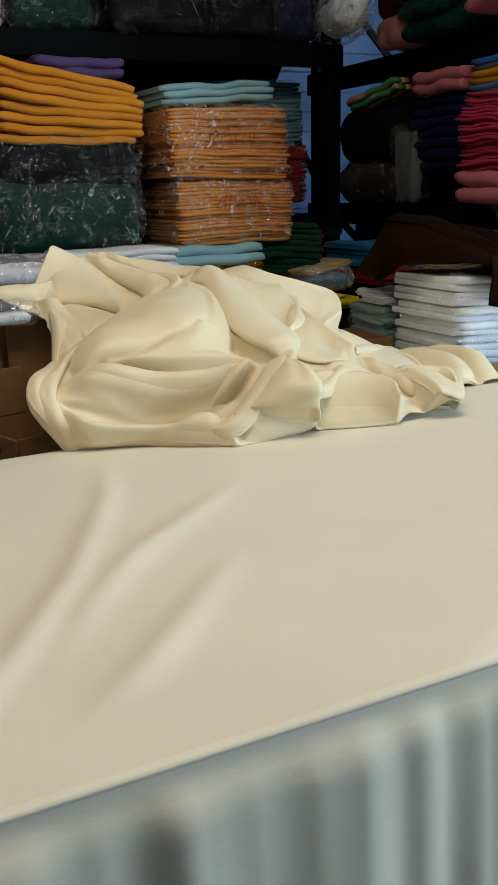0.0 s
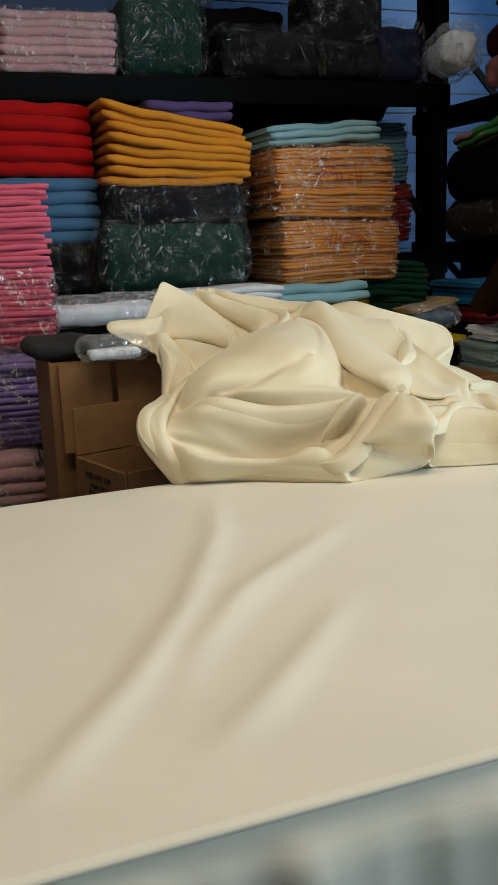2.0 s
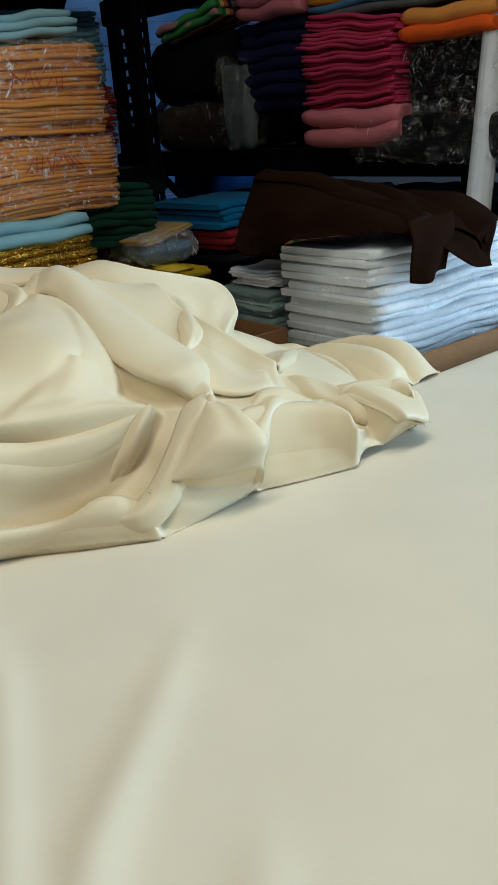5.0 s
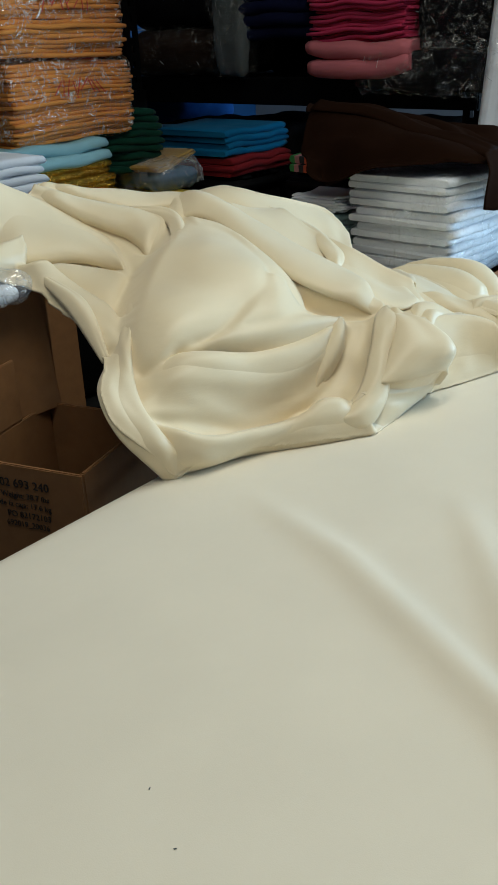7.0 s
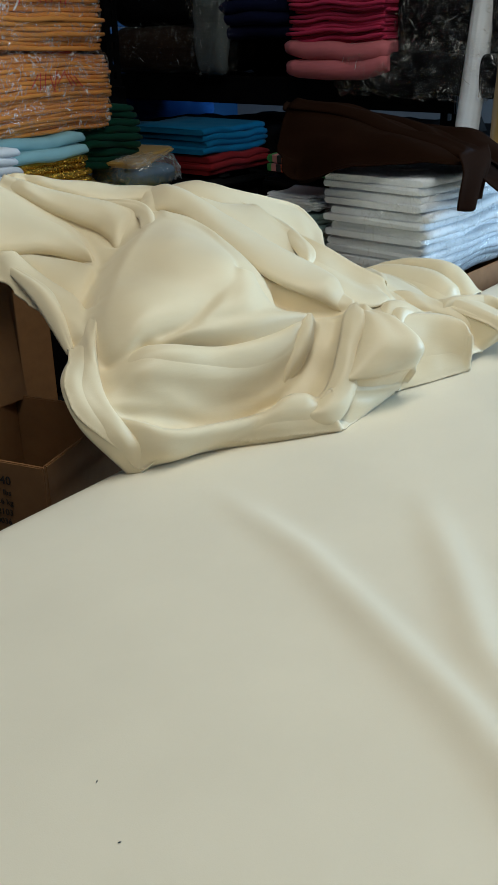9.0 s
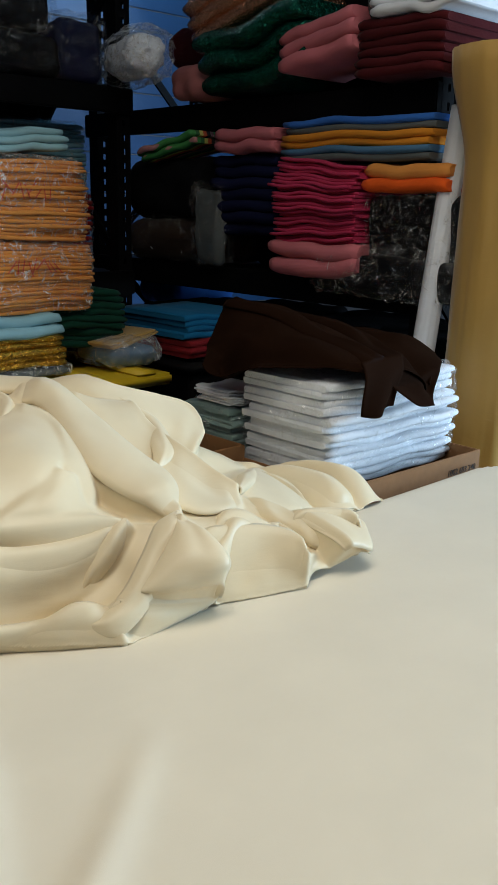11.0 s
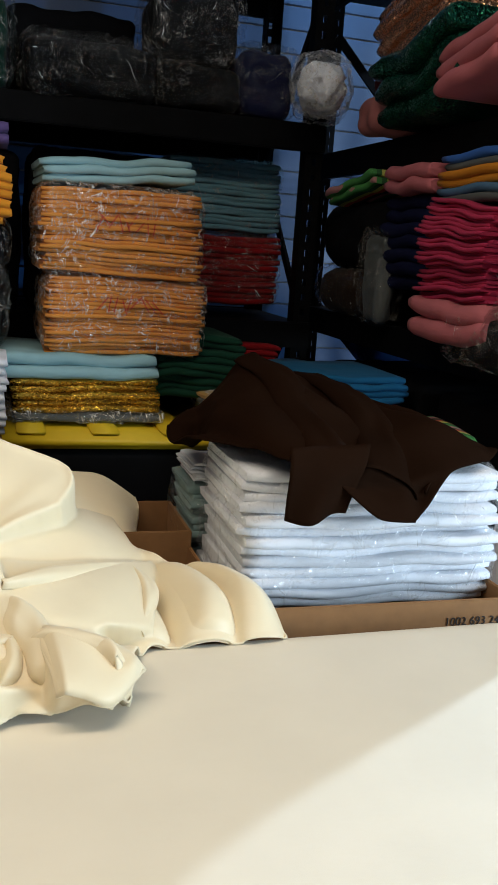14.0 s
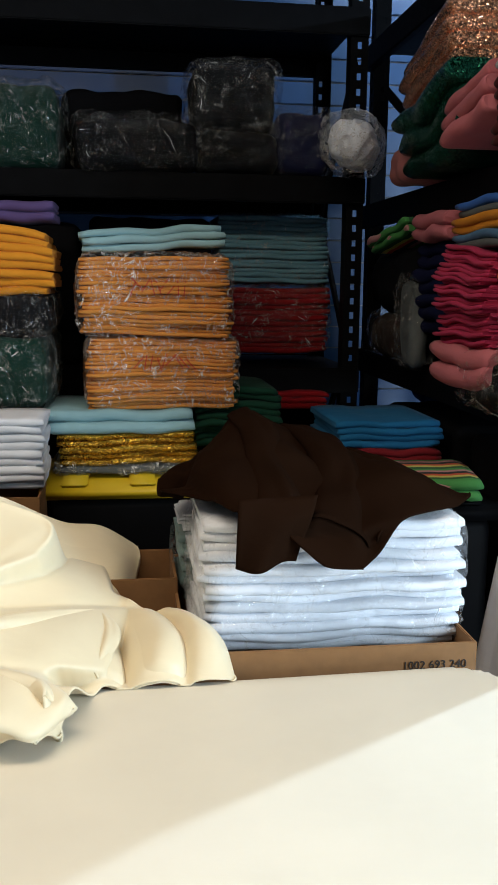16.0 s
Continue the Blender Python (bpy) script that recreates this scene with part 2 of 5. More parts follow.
PURPLE = shade("dull purple cloth", 0.10, 0.065, 0.17)
GREEN_DARK = shade("dark green cloth", 0.004, 0.036, 0.020)
BOTTLE = shade("bottle green cloth", 0.002, 0.026, 0.016)
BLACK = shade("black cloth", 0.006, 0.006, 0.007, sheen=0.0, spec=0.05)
NAVY = shade("navy cloth", 0.008, 0.010, 0.035, sheen=0.0, spec=0.05)
BROWN = shade("dark brown cloth", 0.0110, 0.0045, 0.0022, sheen=0.0, spec=0.02, crease=0.2)
BLUE = shade("bright blue cloth", 0.008, 0.12, 0.26)
ROYAL = shade("royal blue cloth", 0.03, 0.12, 0.42)
WHITE = shade("white cloth", 0.72, 0.74, 0.78)
SEA = shade("grey green cloth", 0.20, 0.29, 0.28)
ORANGE = shade("orange cloth", 0.72, 0.10, 0.012)
CHARCOAL = shade("charcoal cloth", 0.025, 0.026, 0.026)
GREY = shade("dark grey cloth", 0.09, 0.10, 0.10)
MAROON = shade("maroon cloth", 0.06, 0.006, 0.008)
CORAL = shade("coral cloth", 0.42, 0.15, 0.14)
GOLD_SATIN = satin("gold satin cloth", (0.42, 0.25, 0.06), 0.38)
GOLD_SEQUIN = sequin("gold sequin cloth", (0.80, 0.48, 0.07), (0.32, 0.17, 0.02))
COPPER_SEQUIN = sequin("copper sequin cloth", (0.90, 0.47, 0.28), (0.42, 0.17, 0.09))
GREEN_SEQUIN = sequin("green sequin cloth", (0.01, 0.14, 0.09), (0.005, 0.07, 0.045))
SERAPE = striped("striped blanket cloth", [(0.05, 0.25, 0.06), (0.02, 0.10, 0.03), (0.5, 0.45, 0.1), (0.5, 0.08, 0.03), (0.02, 0.02, 0.02), (0.45, 0.2, 0.2)], 0.12)


# ---- building tools ----
def part(name, bm, material, parent, label="", smooth=True):
    me = bpy.data.meshes.new(name)
    if isinstance(bm, bpy.types.Mesh):
        me = bm
    else:
        bm.to_mesh(me)
        bm.free()
        for f in me.polygons:
            f.use_smooth = smooth
    if material is not None and not me.materials:
        me.materials.append(material)
    ob = new(name, me)
    ob.parent = parent
    return tagged(ob, label)


def thing(name, m, label, category, group="", kind=""):
    ob = new(name)
    ob.empty_display_size = 0.05
    ob.matrix_world = m
    return tagged(ob, label, category, group, kind)


def box_bm(x0, x1, y0, y1, z0, z1, bevel=0.0, bm=None):
    bm = bm or bmesh.new()
    made = bmesh.ops.create_cube(bm, size=1, matrix=Matrix.LocRotScale(((x0 + x1) / 2, (y0 + y1) / 2, (z0 + z1) / 2), None, (x1 - x0, y1 - y0, z1 - z0)))
    if bevel:
        edges = list({e for v in made["verts"] for e in v.link_edges})
        bmesh.ops.bevel(bm, geom=edges, offset=bevel, segments=2, affect="EDGES")
    return bm


def softbox(w, d, h, r, cuts=(12, 8, 8), amp=0.0, freq=6.0, seed=0.0, ridged=False):
    """A box with round edges, its base at z = 0, its front at y = 0, dented by noise."""
    bm = bmesh.new()
    half = Vector((w / 2, d / 2, h / 2))
    r = min(r, w / 2, d / 2, h / 2)
    spots = {}

    def spot(p):
        key = (round(p[0], 5), round(p[1], 5), round(p[2], 5))
        if key not in spots:
            q = Vector((p[0] * half.x, p[1] * half.y, p[2] * half.z))
            core = Vector([max(-(half[i] - r), min(half[i] - r, q[i])) for i in range(3)])
            off = q - core
            nrm = off.normalized() if off.length > 1e-6 else Vector((0, 0, 1))
            q = core + nrm * r if off.length > 1e-6 else q
            if amp:
                s = q * freq + Vector((seed * 7.3, seed * 3.1, seed * 5.7))
                v = noise.noise(s) + 0.5 * noise.noise(s * 2.3)
                if ridged:
                    v = 0.6 - 2.2 * abs(noise.noise(s)) - abs(noise.noise(s * 2.1)) + 0.5 * noise.noise(s * 0.5)
                q = q + nrm * amp * v
            spots[key] = bm.verts.new((q.x, q.y + half.y, q.z + half.z))
        return spots[key]

    # spacing packed toward the round edges
    def steps(n, length):
        e = min(0.45, r / length)
        inner = [e + (1 - 2 * e) * i / n for i in range(n + 1)]
        return [2 * v - 1 for v in [0, e * 0.3, e * 0.65] + inner + [1 - e * 0.65, 1 - e * 0.3, 1]]

    sx, sy, sz = steps(cuts[0], w), steps(cuts[1], d), steps(cuts[2], h)
    for a, b, make in ((sx, sy, lambda u, v, s: (u, v, s)), (sx, sz, lambda u, v, s: (u, s, v)), (sy, sz, lambda u, v, s: (s, u, v))):
        for s in (-1, 1):
            for i in range(len(a) - 1):
                for j in range(len(b) - 1):
                    q = [spot(make(a[i], b[j], s)), spot(make(a[i + 1], b[j], s)), spot(make(a[i + 1], b[j + 1], s)), spot(make(a[i], b[j + 1], s))]
                    if len(set(q)) == 4:
                        try:
                            bm.faces.new(q)
                        except ValueError:
                            pass
    bmesh.ops.recalc_face_normals(bm, faces=bm.faces)
    return bm


def fold_mesh(w, d, h, seed, wave=0.004, sides=True, material=None):
    """One folded length of cloth: a flat slab with a round fold in front, a slack end and an uneven run."""
    rng = random.Random(seed)
    bm = bmesh.new()
    ring = []
    for i in range(7):
        a = math.pi / 2 + math.pi * i / 6
        ring.append((h * 0.5 + math.cos(a) * h * 0.5, h * 0.5 + math.sin(a) * h * 0.5))
    ring += [(d * 0.35, 0.0), (d * 0.7, 0.0), (d - h * 0.2, 0.0), (d, h * 0.4), (d - h * 0.2, h * 0.96), (d * 0.7, h), (d * 0.35, h)]
    n, rows = 14, []
    for i in range(n + 1):
        u = i / n
        shrink = 1.0 - 0.25 * (i in (0, n))
        x = (u - 0.5) * w
        pile = seed // 11
        dz = wave * 1.3 * noise.noise(Vector((u * 3.1 + pile * 1.7, pile * 0.37, 0))) + 0.3 * min(h, 0.02) * noise.noise(Vector((u * 4.3, seed * 1.37, 3)))
        dy = wave * 2.2 * noise.noise(Vector((u * 2.3, seed * 2.9, 4.0)))
        fat = 1 + 0.14 * noise.noise(Vector((u * 5, seed * 3.3, 9)))
        row = []
        for y, z in ring:
            zz = h / 2 + (z - h / 2) * fat * shrink
            row.append(bm.verts.new((x + 0.006 * noise.noise(Vector((seed, z * 60, y * 9))), y + dy * (1 - y / d) + (0.002 if shrink < 1 else 0), zz + dz)))
        rows.append(row)
    k = len(ring)
    for i in range(n):
        for j in range(k):
            bm.faces.new((rows[i][j], rows[i + 1][j], rows[i + 1][(j + 1) % k], rows[i][(j + 1) % k]))
    bm.faces.new(rows[0])
    bm.faces.new(list(reversed(rows[-1])))
    bmesh.ops.recalc_face_normals(bm, faces=bm.faces)
    me = bpy.data.meshes.new("folded_cloth")
    bm.to_mesh(me)
    bm.free()
    for f in me.polygons:
        f.use_smooth = len(f.vertices) == 4
    me.materials.append(material)
    return me


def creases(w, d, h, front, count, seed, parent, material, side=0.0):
    """Whitish ribbons that stand for glints on fine sharp creases of a film round a parcel, on its front and both ends;
    front: y of the film's face.
    """
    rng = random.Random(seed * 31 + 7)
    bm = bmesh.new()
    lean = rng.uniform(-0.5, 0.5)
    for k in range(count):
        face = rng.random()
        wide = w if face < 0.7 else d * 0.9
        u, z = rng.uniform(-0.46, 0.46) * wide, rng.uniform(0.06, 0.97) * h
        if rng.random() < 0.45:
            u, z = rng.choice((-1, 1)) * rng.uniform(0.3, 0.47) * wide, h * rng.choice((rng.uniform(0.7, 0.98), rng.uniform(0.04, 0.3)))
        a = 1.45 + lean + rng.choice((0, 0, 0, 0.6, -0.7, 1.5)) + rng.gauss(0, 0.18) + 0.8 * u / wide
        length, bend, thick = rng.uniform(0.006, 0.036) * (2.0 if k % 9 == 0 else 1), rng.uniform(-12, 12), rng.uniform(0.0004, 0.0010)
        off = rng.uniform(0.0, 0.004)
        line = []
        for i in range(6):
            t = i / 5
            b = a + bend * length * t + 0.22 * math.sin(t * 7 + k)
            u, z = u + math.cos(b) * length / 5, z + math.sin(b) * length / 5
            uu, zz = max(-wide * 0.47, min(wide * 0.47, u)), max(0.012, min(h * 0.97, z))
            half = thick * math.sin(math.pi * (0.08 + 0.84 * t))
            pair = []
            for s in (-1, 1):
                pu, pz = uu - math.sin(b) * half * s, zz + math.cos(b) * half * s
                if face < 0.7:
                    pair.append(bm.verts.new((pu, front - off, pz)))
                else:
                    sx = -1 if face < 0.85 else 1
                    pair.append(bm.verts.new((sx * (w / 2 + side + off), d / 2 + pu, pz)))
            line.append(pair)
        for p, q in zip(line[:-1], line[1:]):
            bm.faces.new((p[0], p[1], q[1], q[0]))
    tagged(part("film_creases", bm, material, parent), "fine whitish ribbons painted as glints on the film's creases", kind="stuff")


def stack(name, m, w, d, h, layers, material, label, category="fabric stack", wrap=None, jitter=0.008, wave=0.005, bulge=0.012, group="", sag=0.0, seed=1, wrap_amp=0.010, extra=0.012, lean=0.0, fan=0.0):
    """A pile of folded cloths, base at z = 0, folds toward -y. material: one, or one for each cloth from below."""
    rng = random.Random(seed * 17 + 3)
    top = thing(name, m, label, category, group)
    mats = material if isinstance(material, (list, tuple)) else [material] * layers
    t = h / layers
    cache = {}
    for i in range(layers):
        mat = mats[i]
        key = (mat.name, i % 4)
        if key not in cache:
            cache[key] = fold_mesh(w, d, t * 1.10, seed * 11 + i % 4, wave, True, mat)
        ob = part("folded_cloth", cache[key], None, top)
        u = (i + 0.5) / layers
        ob.location = (rng.uniform(-jitter, jitter) + lean * (u - 0.5), rng.uniform(-jitter, jitter) - bulge * math.sin(math.pi * u), t * i + w * 0.32 * fan * u)
        ob.rotation_euler = (0, sag * (u - 0.5) + fan * u, rng.uniform(-0.012, 0.012))
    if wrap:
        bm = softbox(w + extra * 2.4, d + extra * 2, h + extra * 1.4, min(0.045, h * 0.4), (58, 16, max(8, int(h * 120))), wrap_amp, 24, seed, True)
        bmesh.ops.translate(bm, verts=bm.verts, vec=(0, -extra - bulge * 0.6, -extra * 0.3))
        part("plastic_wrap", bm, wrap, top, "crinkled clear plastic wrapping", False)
        creases(w, d, h, -extra - bulge * 0.9 - 0.006, int(8 + 220 * w * h), seed, top, CREASE_GLINT, extra + 0.002)
    return top


def bundle(name, m, w, d, h, inner, wrap, label, category="fabric bundle", r=0.038, amp=0.016, seed=1, group="", inner_label=""):
    """A soft parcel of cloth in a loose plastic bag."""
    top = thing(name, m, label, category, group)
    part("cloth", softbox(w, d, h, r, (16, 10, 10), amp * 0.7, 9, seed), inner, top, inner_label)
    if wrap:
        bm = softbox(w + 0.04, d + 0.04, h + 0.03, r + 0.015, (52, 22, 30), amp * 0.9, 17, seed + 5, True)
        bmesh.ops.translate(bm, verts=bm.verts, vec=(0, -0.020, -0.004))
        part("plastic_bag", bm, wrap, top, "crinkled clear plastic bag", False)
        creases(w, d, h, -0.026, int(6 + 200 * w * h), seed, top, CREASE_GLINT_DARK if wrap == FILM_DARK else CREASE_GLINT, 0.019)
    return top


def blur(a, times):
    for _ in range(times):
        p = np.pad(a, 1, mode="edge")
        a = (p[1:-1, 1:-1] * 4 + p[:-2, 1:-1] + p[2:, 1:-1] + p[1:-1, :-2] + p[1:-1, 2:]) / 8
    return a


def height_cloth(name, X, Y, Z, keep, material, parent, thick=0.003, label=""):
    """A sheet over the grid X, Y at the heights Z where keep holds."""
    bm = bmesh.new()
    ny, nx = X.shape
    made = {}
    for j in range(ny - 1):
        for i in range(nx - 1):
            if keep[j, i] and keep[j, i + 1] and keep[j + 1, i] and keep[j + 1, i + 1]:
                q = []
                for jj, ii in ((j, i), (j, i + 1), (j + 1, i + 1), (j + 1, i)):
                    if (jj, ii) not in made:
                        made[jj, ii] = bm.verts.new((float(X[jj, ii]), float(Y[jj, ii]), float(Z[jj, ii])))
                    q.append(made[jj, ii])
                bm.faces.new(q)
    rim = [e for e in bm.edges if e.is_boundary]
    near = {}
    for e in rim:
        for v in e.verts:
            near.setdefault(v, []).append(e.other_vert(v))
    for _ in range(25):
        spots = {v: v.co * 0.4 + sum((w.co for w in ws), Vector()) * (0.6 / len(ws)) for v, ws in near.items()}
        for v, co in spots.items():
            v.co = co
    ob = part(name, bm, material, parent, label)
    mod = ob.modifiers.new("thickness", "SOLIDIFY")
    mod.thickness, mod.offset = thick, -1
    return ob


def table_z(x, y):
    return 0.86 + 0.0151 * x - 0.0077 * y


# ---- the room ----
def slab(name, x0, x1, y0, y1, z0, z1, material, label, category):
    me = bpy.data.meshes.new(name)
    bm = box_bm(x0, x1, y0, y1, z0, z1)
    bm.to_mesh(me)
    bm.free()
    me.materials.append(material)
    return tagged(new(name, me), label, category, kind="structure")


slab("floor", -3.0, 4.2, -3.0, 4.6, -0.1, 0.0, FLOOR, "grey concrete shop floor", "floor")
slab("ceiling", -3.0, 4.2, -3.0, 4.6, 3.0, 3.1, CEIL, "white ceiling over the shop", "ceiling")
wall_north = slab("wall_north", -3.0, 4.2, 4.42, 4.6, 0.0, 3.0, WALL, "wall clad with pale blue slatwall boards", "wall")
slab("wall_east", 4.0, 4.2, -3.0, 4.42, 0.0, 3.0, WALL, "plain painted side wall", "wall")
slab("wall_west", -3.0, -2.8, -3.0, 4.42, 0.0, 3.0, WALL, "plain painted side wall", "wall")
slab("wall_south", -2.8, 4.0, -1.7, -1.5, 0.0, 3.0, WALL, "plain painted wall behind the table", "wall")
board = bpy.data.meshes.new("board")
bm = box_bm(-3.4, 3.4, -0.012, 0.0, 0.0, 0.094, 0.003)
bm.to_mesh(board)
bm.free()
board.materials.append(SLAT)
for i in range(30):
    ob = new("board", board)
    ob.parent = wall_north
    ob.location = (0.6, 4.418, i * 0.1)

area("ceiling_lamp", (0.5, 0.95, 2.95), (0.5, 0.95, 0), 2.4, 0.4, 29, (1.0, 0.91, 0.75))
# unseen lamp, added to brighten the slatwall towards its top
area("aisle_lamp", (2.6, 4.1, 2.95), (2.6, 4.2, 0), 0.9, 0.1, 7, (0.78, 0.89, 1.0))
area("window_lamp", (3.9, 2.6, 2.75), (1.3, 0.9, 0.9), 0.04, 0.04, 68, (0.46, 0.70, 1.0))
area("door_lamp", (3.7, -0.5, 1.4), (1.0, 1.5, 0.95), 1.0, 1.9, 118, (0.58, 0.80, 1.0))

# ---- the cloth-covered table ----
table = thing("work_table", pose(0, 0, 0), "work table under a smooth cream cloth hanging over its edge", "table")
XL, XR, YN, YF = -1.6, 1.87, 0.53, 1.535


def table_edges(x, y):
    """How far a point is outside the table's round-cornered outline."""
    r = 0.09
    qx = np.maximum(np.abs(x - (XL + XR) / 2) - (XR - XL) / 2 + r, 0)
    qy = np.maximum(np.abs(y - (YN + YF) / 2) - (YF - YN) / 2 + r, 0)
    return np.hypot(qx, qy) - r


gx, gy = np.meshgrid(np.linspace(XL, XR, 348), np.linspace(YN, YF, 102))
top_z = table_z(gx, gy)


def swell(points, height, width):
    global top_z
    best = np.full(gx.shape, 9.0)
    fade = np.zeros(gx.shape)
    for k, ((ax, ay), (bx, by)) in enumerate(zip(points[:-1], points[1:])):
        dx, dy = bx - ax, by - ay
        t = np.clip(((gx - ax) * dx + (gy - ay) * dy) / (dx * dx + dy * dy), 0, 1)
        dist = np.hypot(gx - ax - t * dx, gy - ay - t * dy)
        fade = np.where(dist < best, np.sin(math.pi * np.clip((k + t) / (len(points) - 1), 0.02, 0.98)) ** 0.7, fade)
        best = np.minimum(best, dist)
    top_z = top_z + fade * height * np.exp(-(best / width) ** 2)


swell([(0.416, 1.366), (0.37, 1.20), (0.249, 0.943), (0.151, 0.787), (0.072, 0.688), (0.017, 0.625)], 0.012, 0.017)
swell([(0.562, 1.158), (0.444, 1.054), (0.332, 0.964), (0.244, 0.852), (0.176, 0.747)], 0.011, 0.018)
swell([(0.437, 0.89), (0.334, 0.775), (0.253, 0.692), (0.181, 0.638)], 0.011, 0.016)
top_z = blur(top_z, 3)
edge = table_edges(gx, gy)
top_z = top_z - 0.010 * np.exp(np.minimum(edge, 0) / 0.008) * (gy > YN + 0.03)
inside = edge < 0.004
height_cloth("tablecloth_top", gx, gy, top_z, inside, CREAM_TOP, table, 0.004)


def hanging(y_side):
    """The part of the cloth that turns over the near edge and hangs in soft upright folds."""
    bm = bmesh.new()
    nx, nz = 1000, 34
    rows = []
    for j in range(nz + 1):
        row = []
        for i in range(nx + 1):
            x = XL + 0.05 + (XR - XL - 0.1) * i / nx
            w = 1.9 * noise.noise(Vector((x * 9, 0, 0.5 * j / nz))) + 1.1 * noise.noise(Vector((x * 21, 5, 0.8 * j / nz)))
            if j < 6:
                a = radians(90 * j / 5)
                y = y_side + 0.012 - 0.014 * math.sin(a)
                z = table_z(x, y_side) + 0.0012 - 0.014 * (1 - math.cos(a))
            else:
                v = (j - 5) / (nz - 5)
                y = y_side - 0.002 - (0.022 * min(1, v * 14) + 0.03 * v) * (0.75 + 0.23 * w) - 0.02 * v
                z = table_z(x, y_side) - 0.013 - 0.72 * v ** 1.2
            row.append(bm.verts.new((x, y, z)))
        rows.append(row)
    for j in range(nz):
        for i in range(nx):
            bm.faces.new((rows[j][i], rows[j + 1][i], rows[j + 1][i + 1], rows[j][i + 1]))
    return bm


part("tablecloth_drop", hanging(YN), CREAM_TOP, table)
bm = box_bm(XL + 0.03, XR - 0.03, YN + 0.03, YF - 0.03, 0.79, 0.83, 0.004)
part("table_board", bm, CARD_DARK, table)
for x in (XL + 0.1, XR - 0.12):
    for y in (YN + 0.1, YF - 0.1):
        part("leg", box_bm(x - 0.03, x + 0.03, y - 0.03, y + 0.03, 0, 0.79, 0.004), BLACK_METAL, table)

for x, y, turn in ((-0.004, 1.128, 20), (-0.033, 1.07, -35)):
    bm = bmesh.new()
    bmesh.ops.create_icosphere(bm, subdivisions=1, radius=0.0009)
    bmesh.ops.scale(bm, vec=(1.8, 0.7, 0.5), verts=bm.verts)
    me = bpy.data.meshes.new("lint_speck")
    bm.to_mesh(me)
    bm.free()
    me.materials.append(GREY)
    ob = tagged(new("lint_speck", me), "tiny dark speck of lint on the table cloth", "lint", "lint specks")
    ob.matrix_world = pose(x, y, table_z(x, y) + 0.0007, 0, 0, turn)

# ---- the heap of cream cloth ----
def spline(points, n):
    """A smooth curve through points of any size."""
    P = [np.array(p, float) for p in points]
    P = [2 * P[0] - P[1]] + P + [2 * P[-1] - P[-2]]
    out = []
    for k in range(1, len(P) - 2):
        for i in range(n):
            t = i / n
            out.append(0.5 * (2 * P[k] + (P[k + 1] - P[k - 1]) * t + (2 * P[k - 1] - 5 * P[k] + 4 * P[k + 1] - P[k + 2]) * t * t + (3 * P[k] - P[k - 1] - 3 * P[k + 1] + P[k + 2]) * t ** 3))
    out.append(P[-2])
    return out


heap = thing("cloth_heap", pose(0, 0, 0), "crumpled heap of cream satin cloth lying over the table edge", "cloth")
LAPS = []


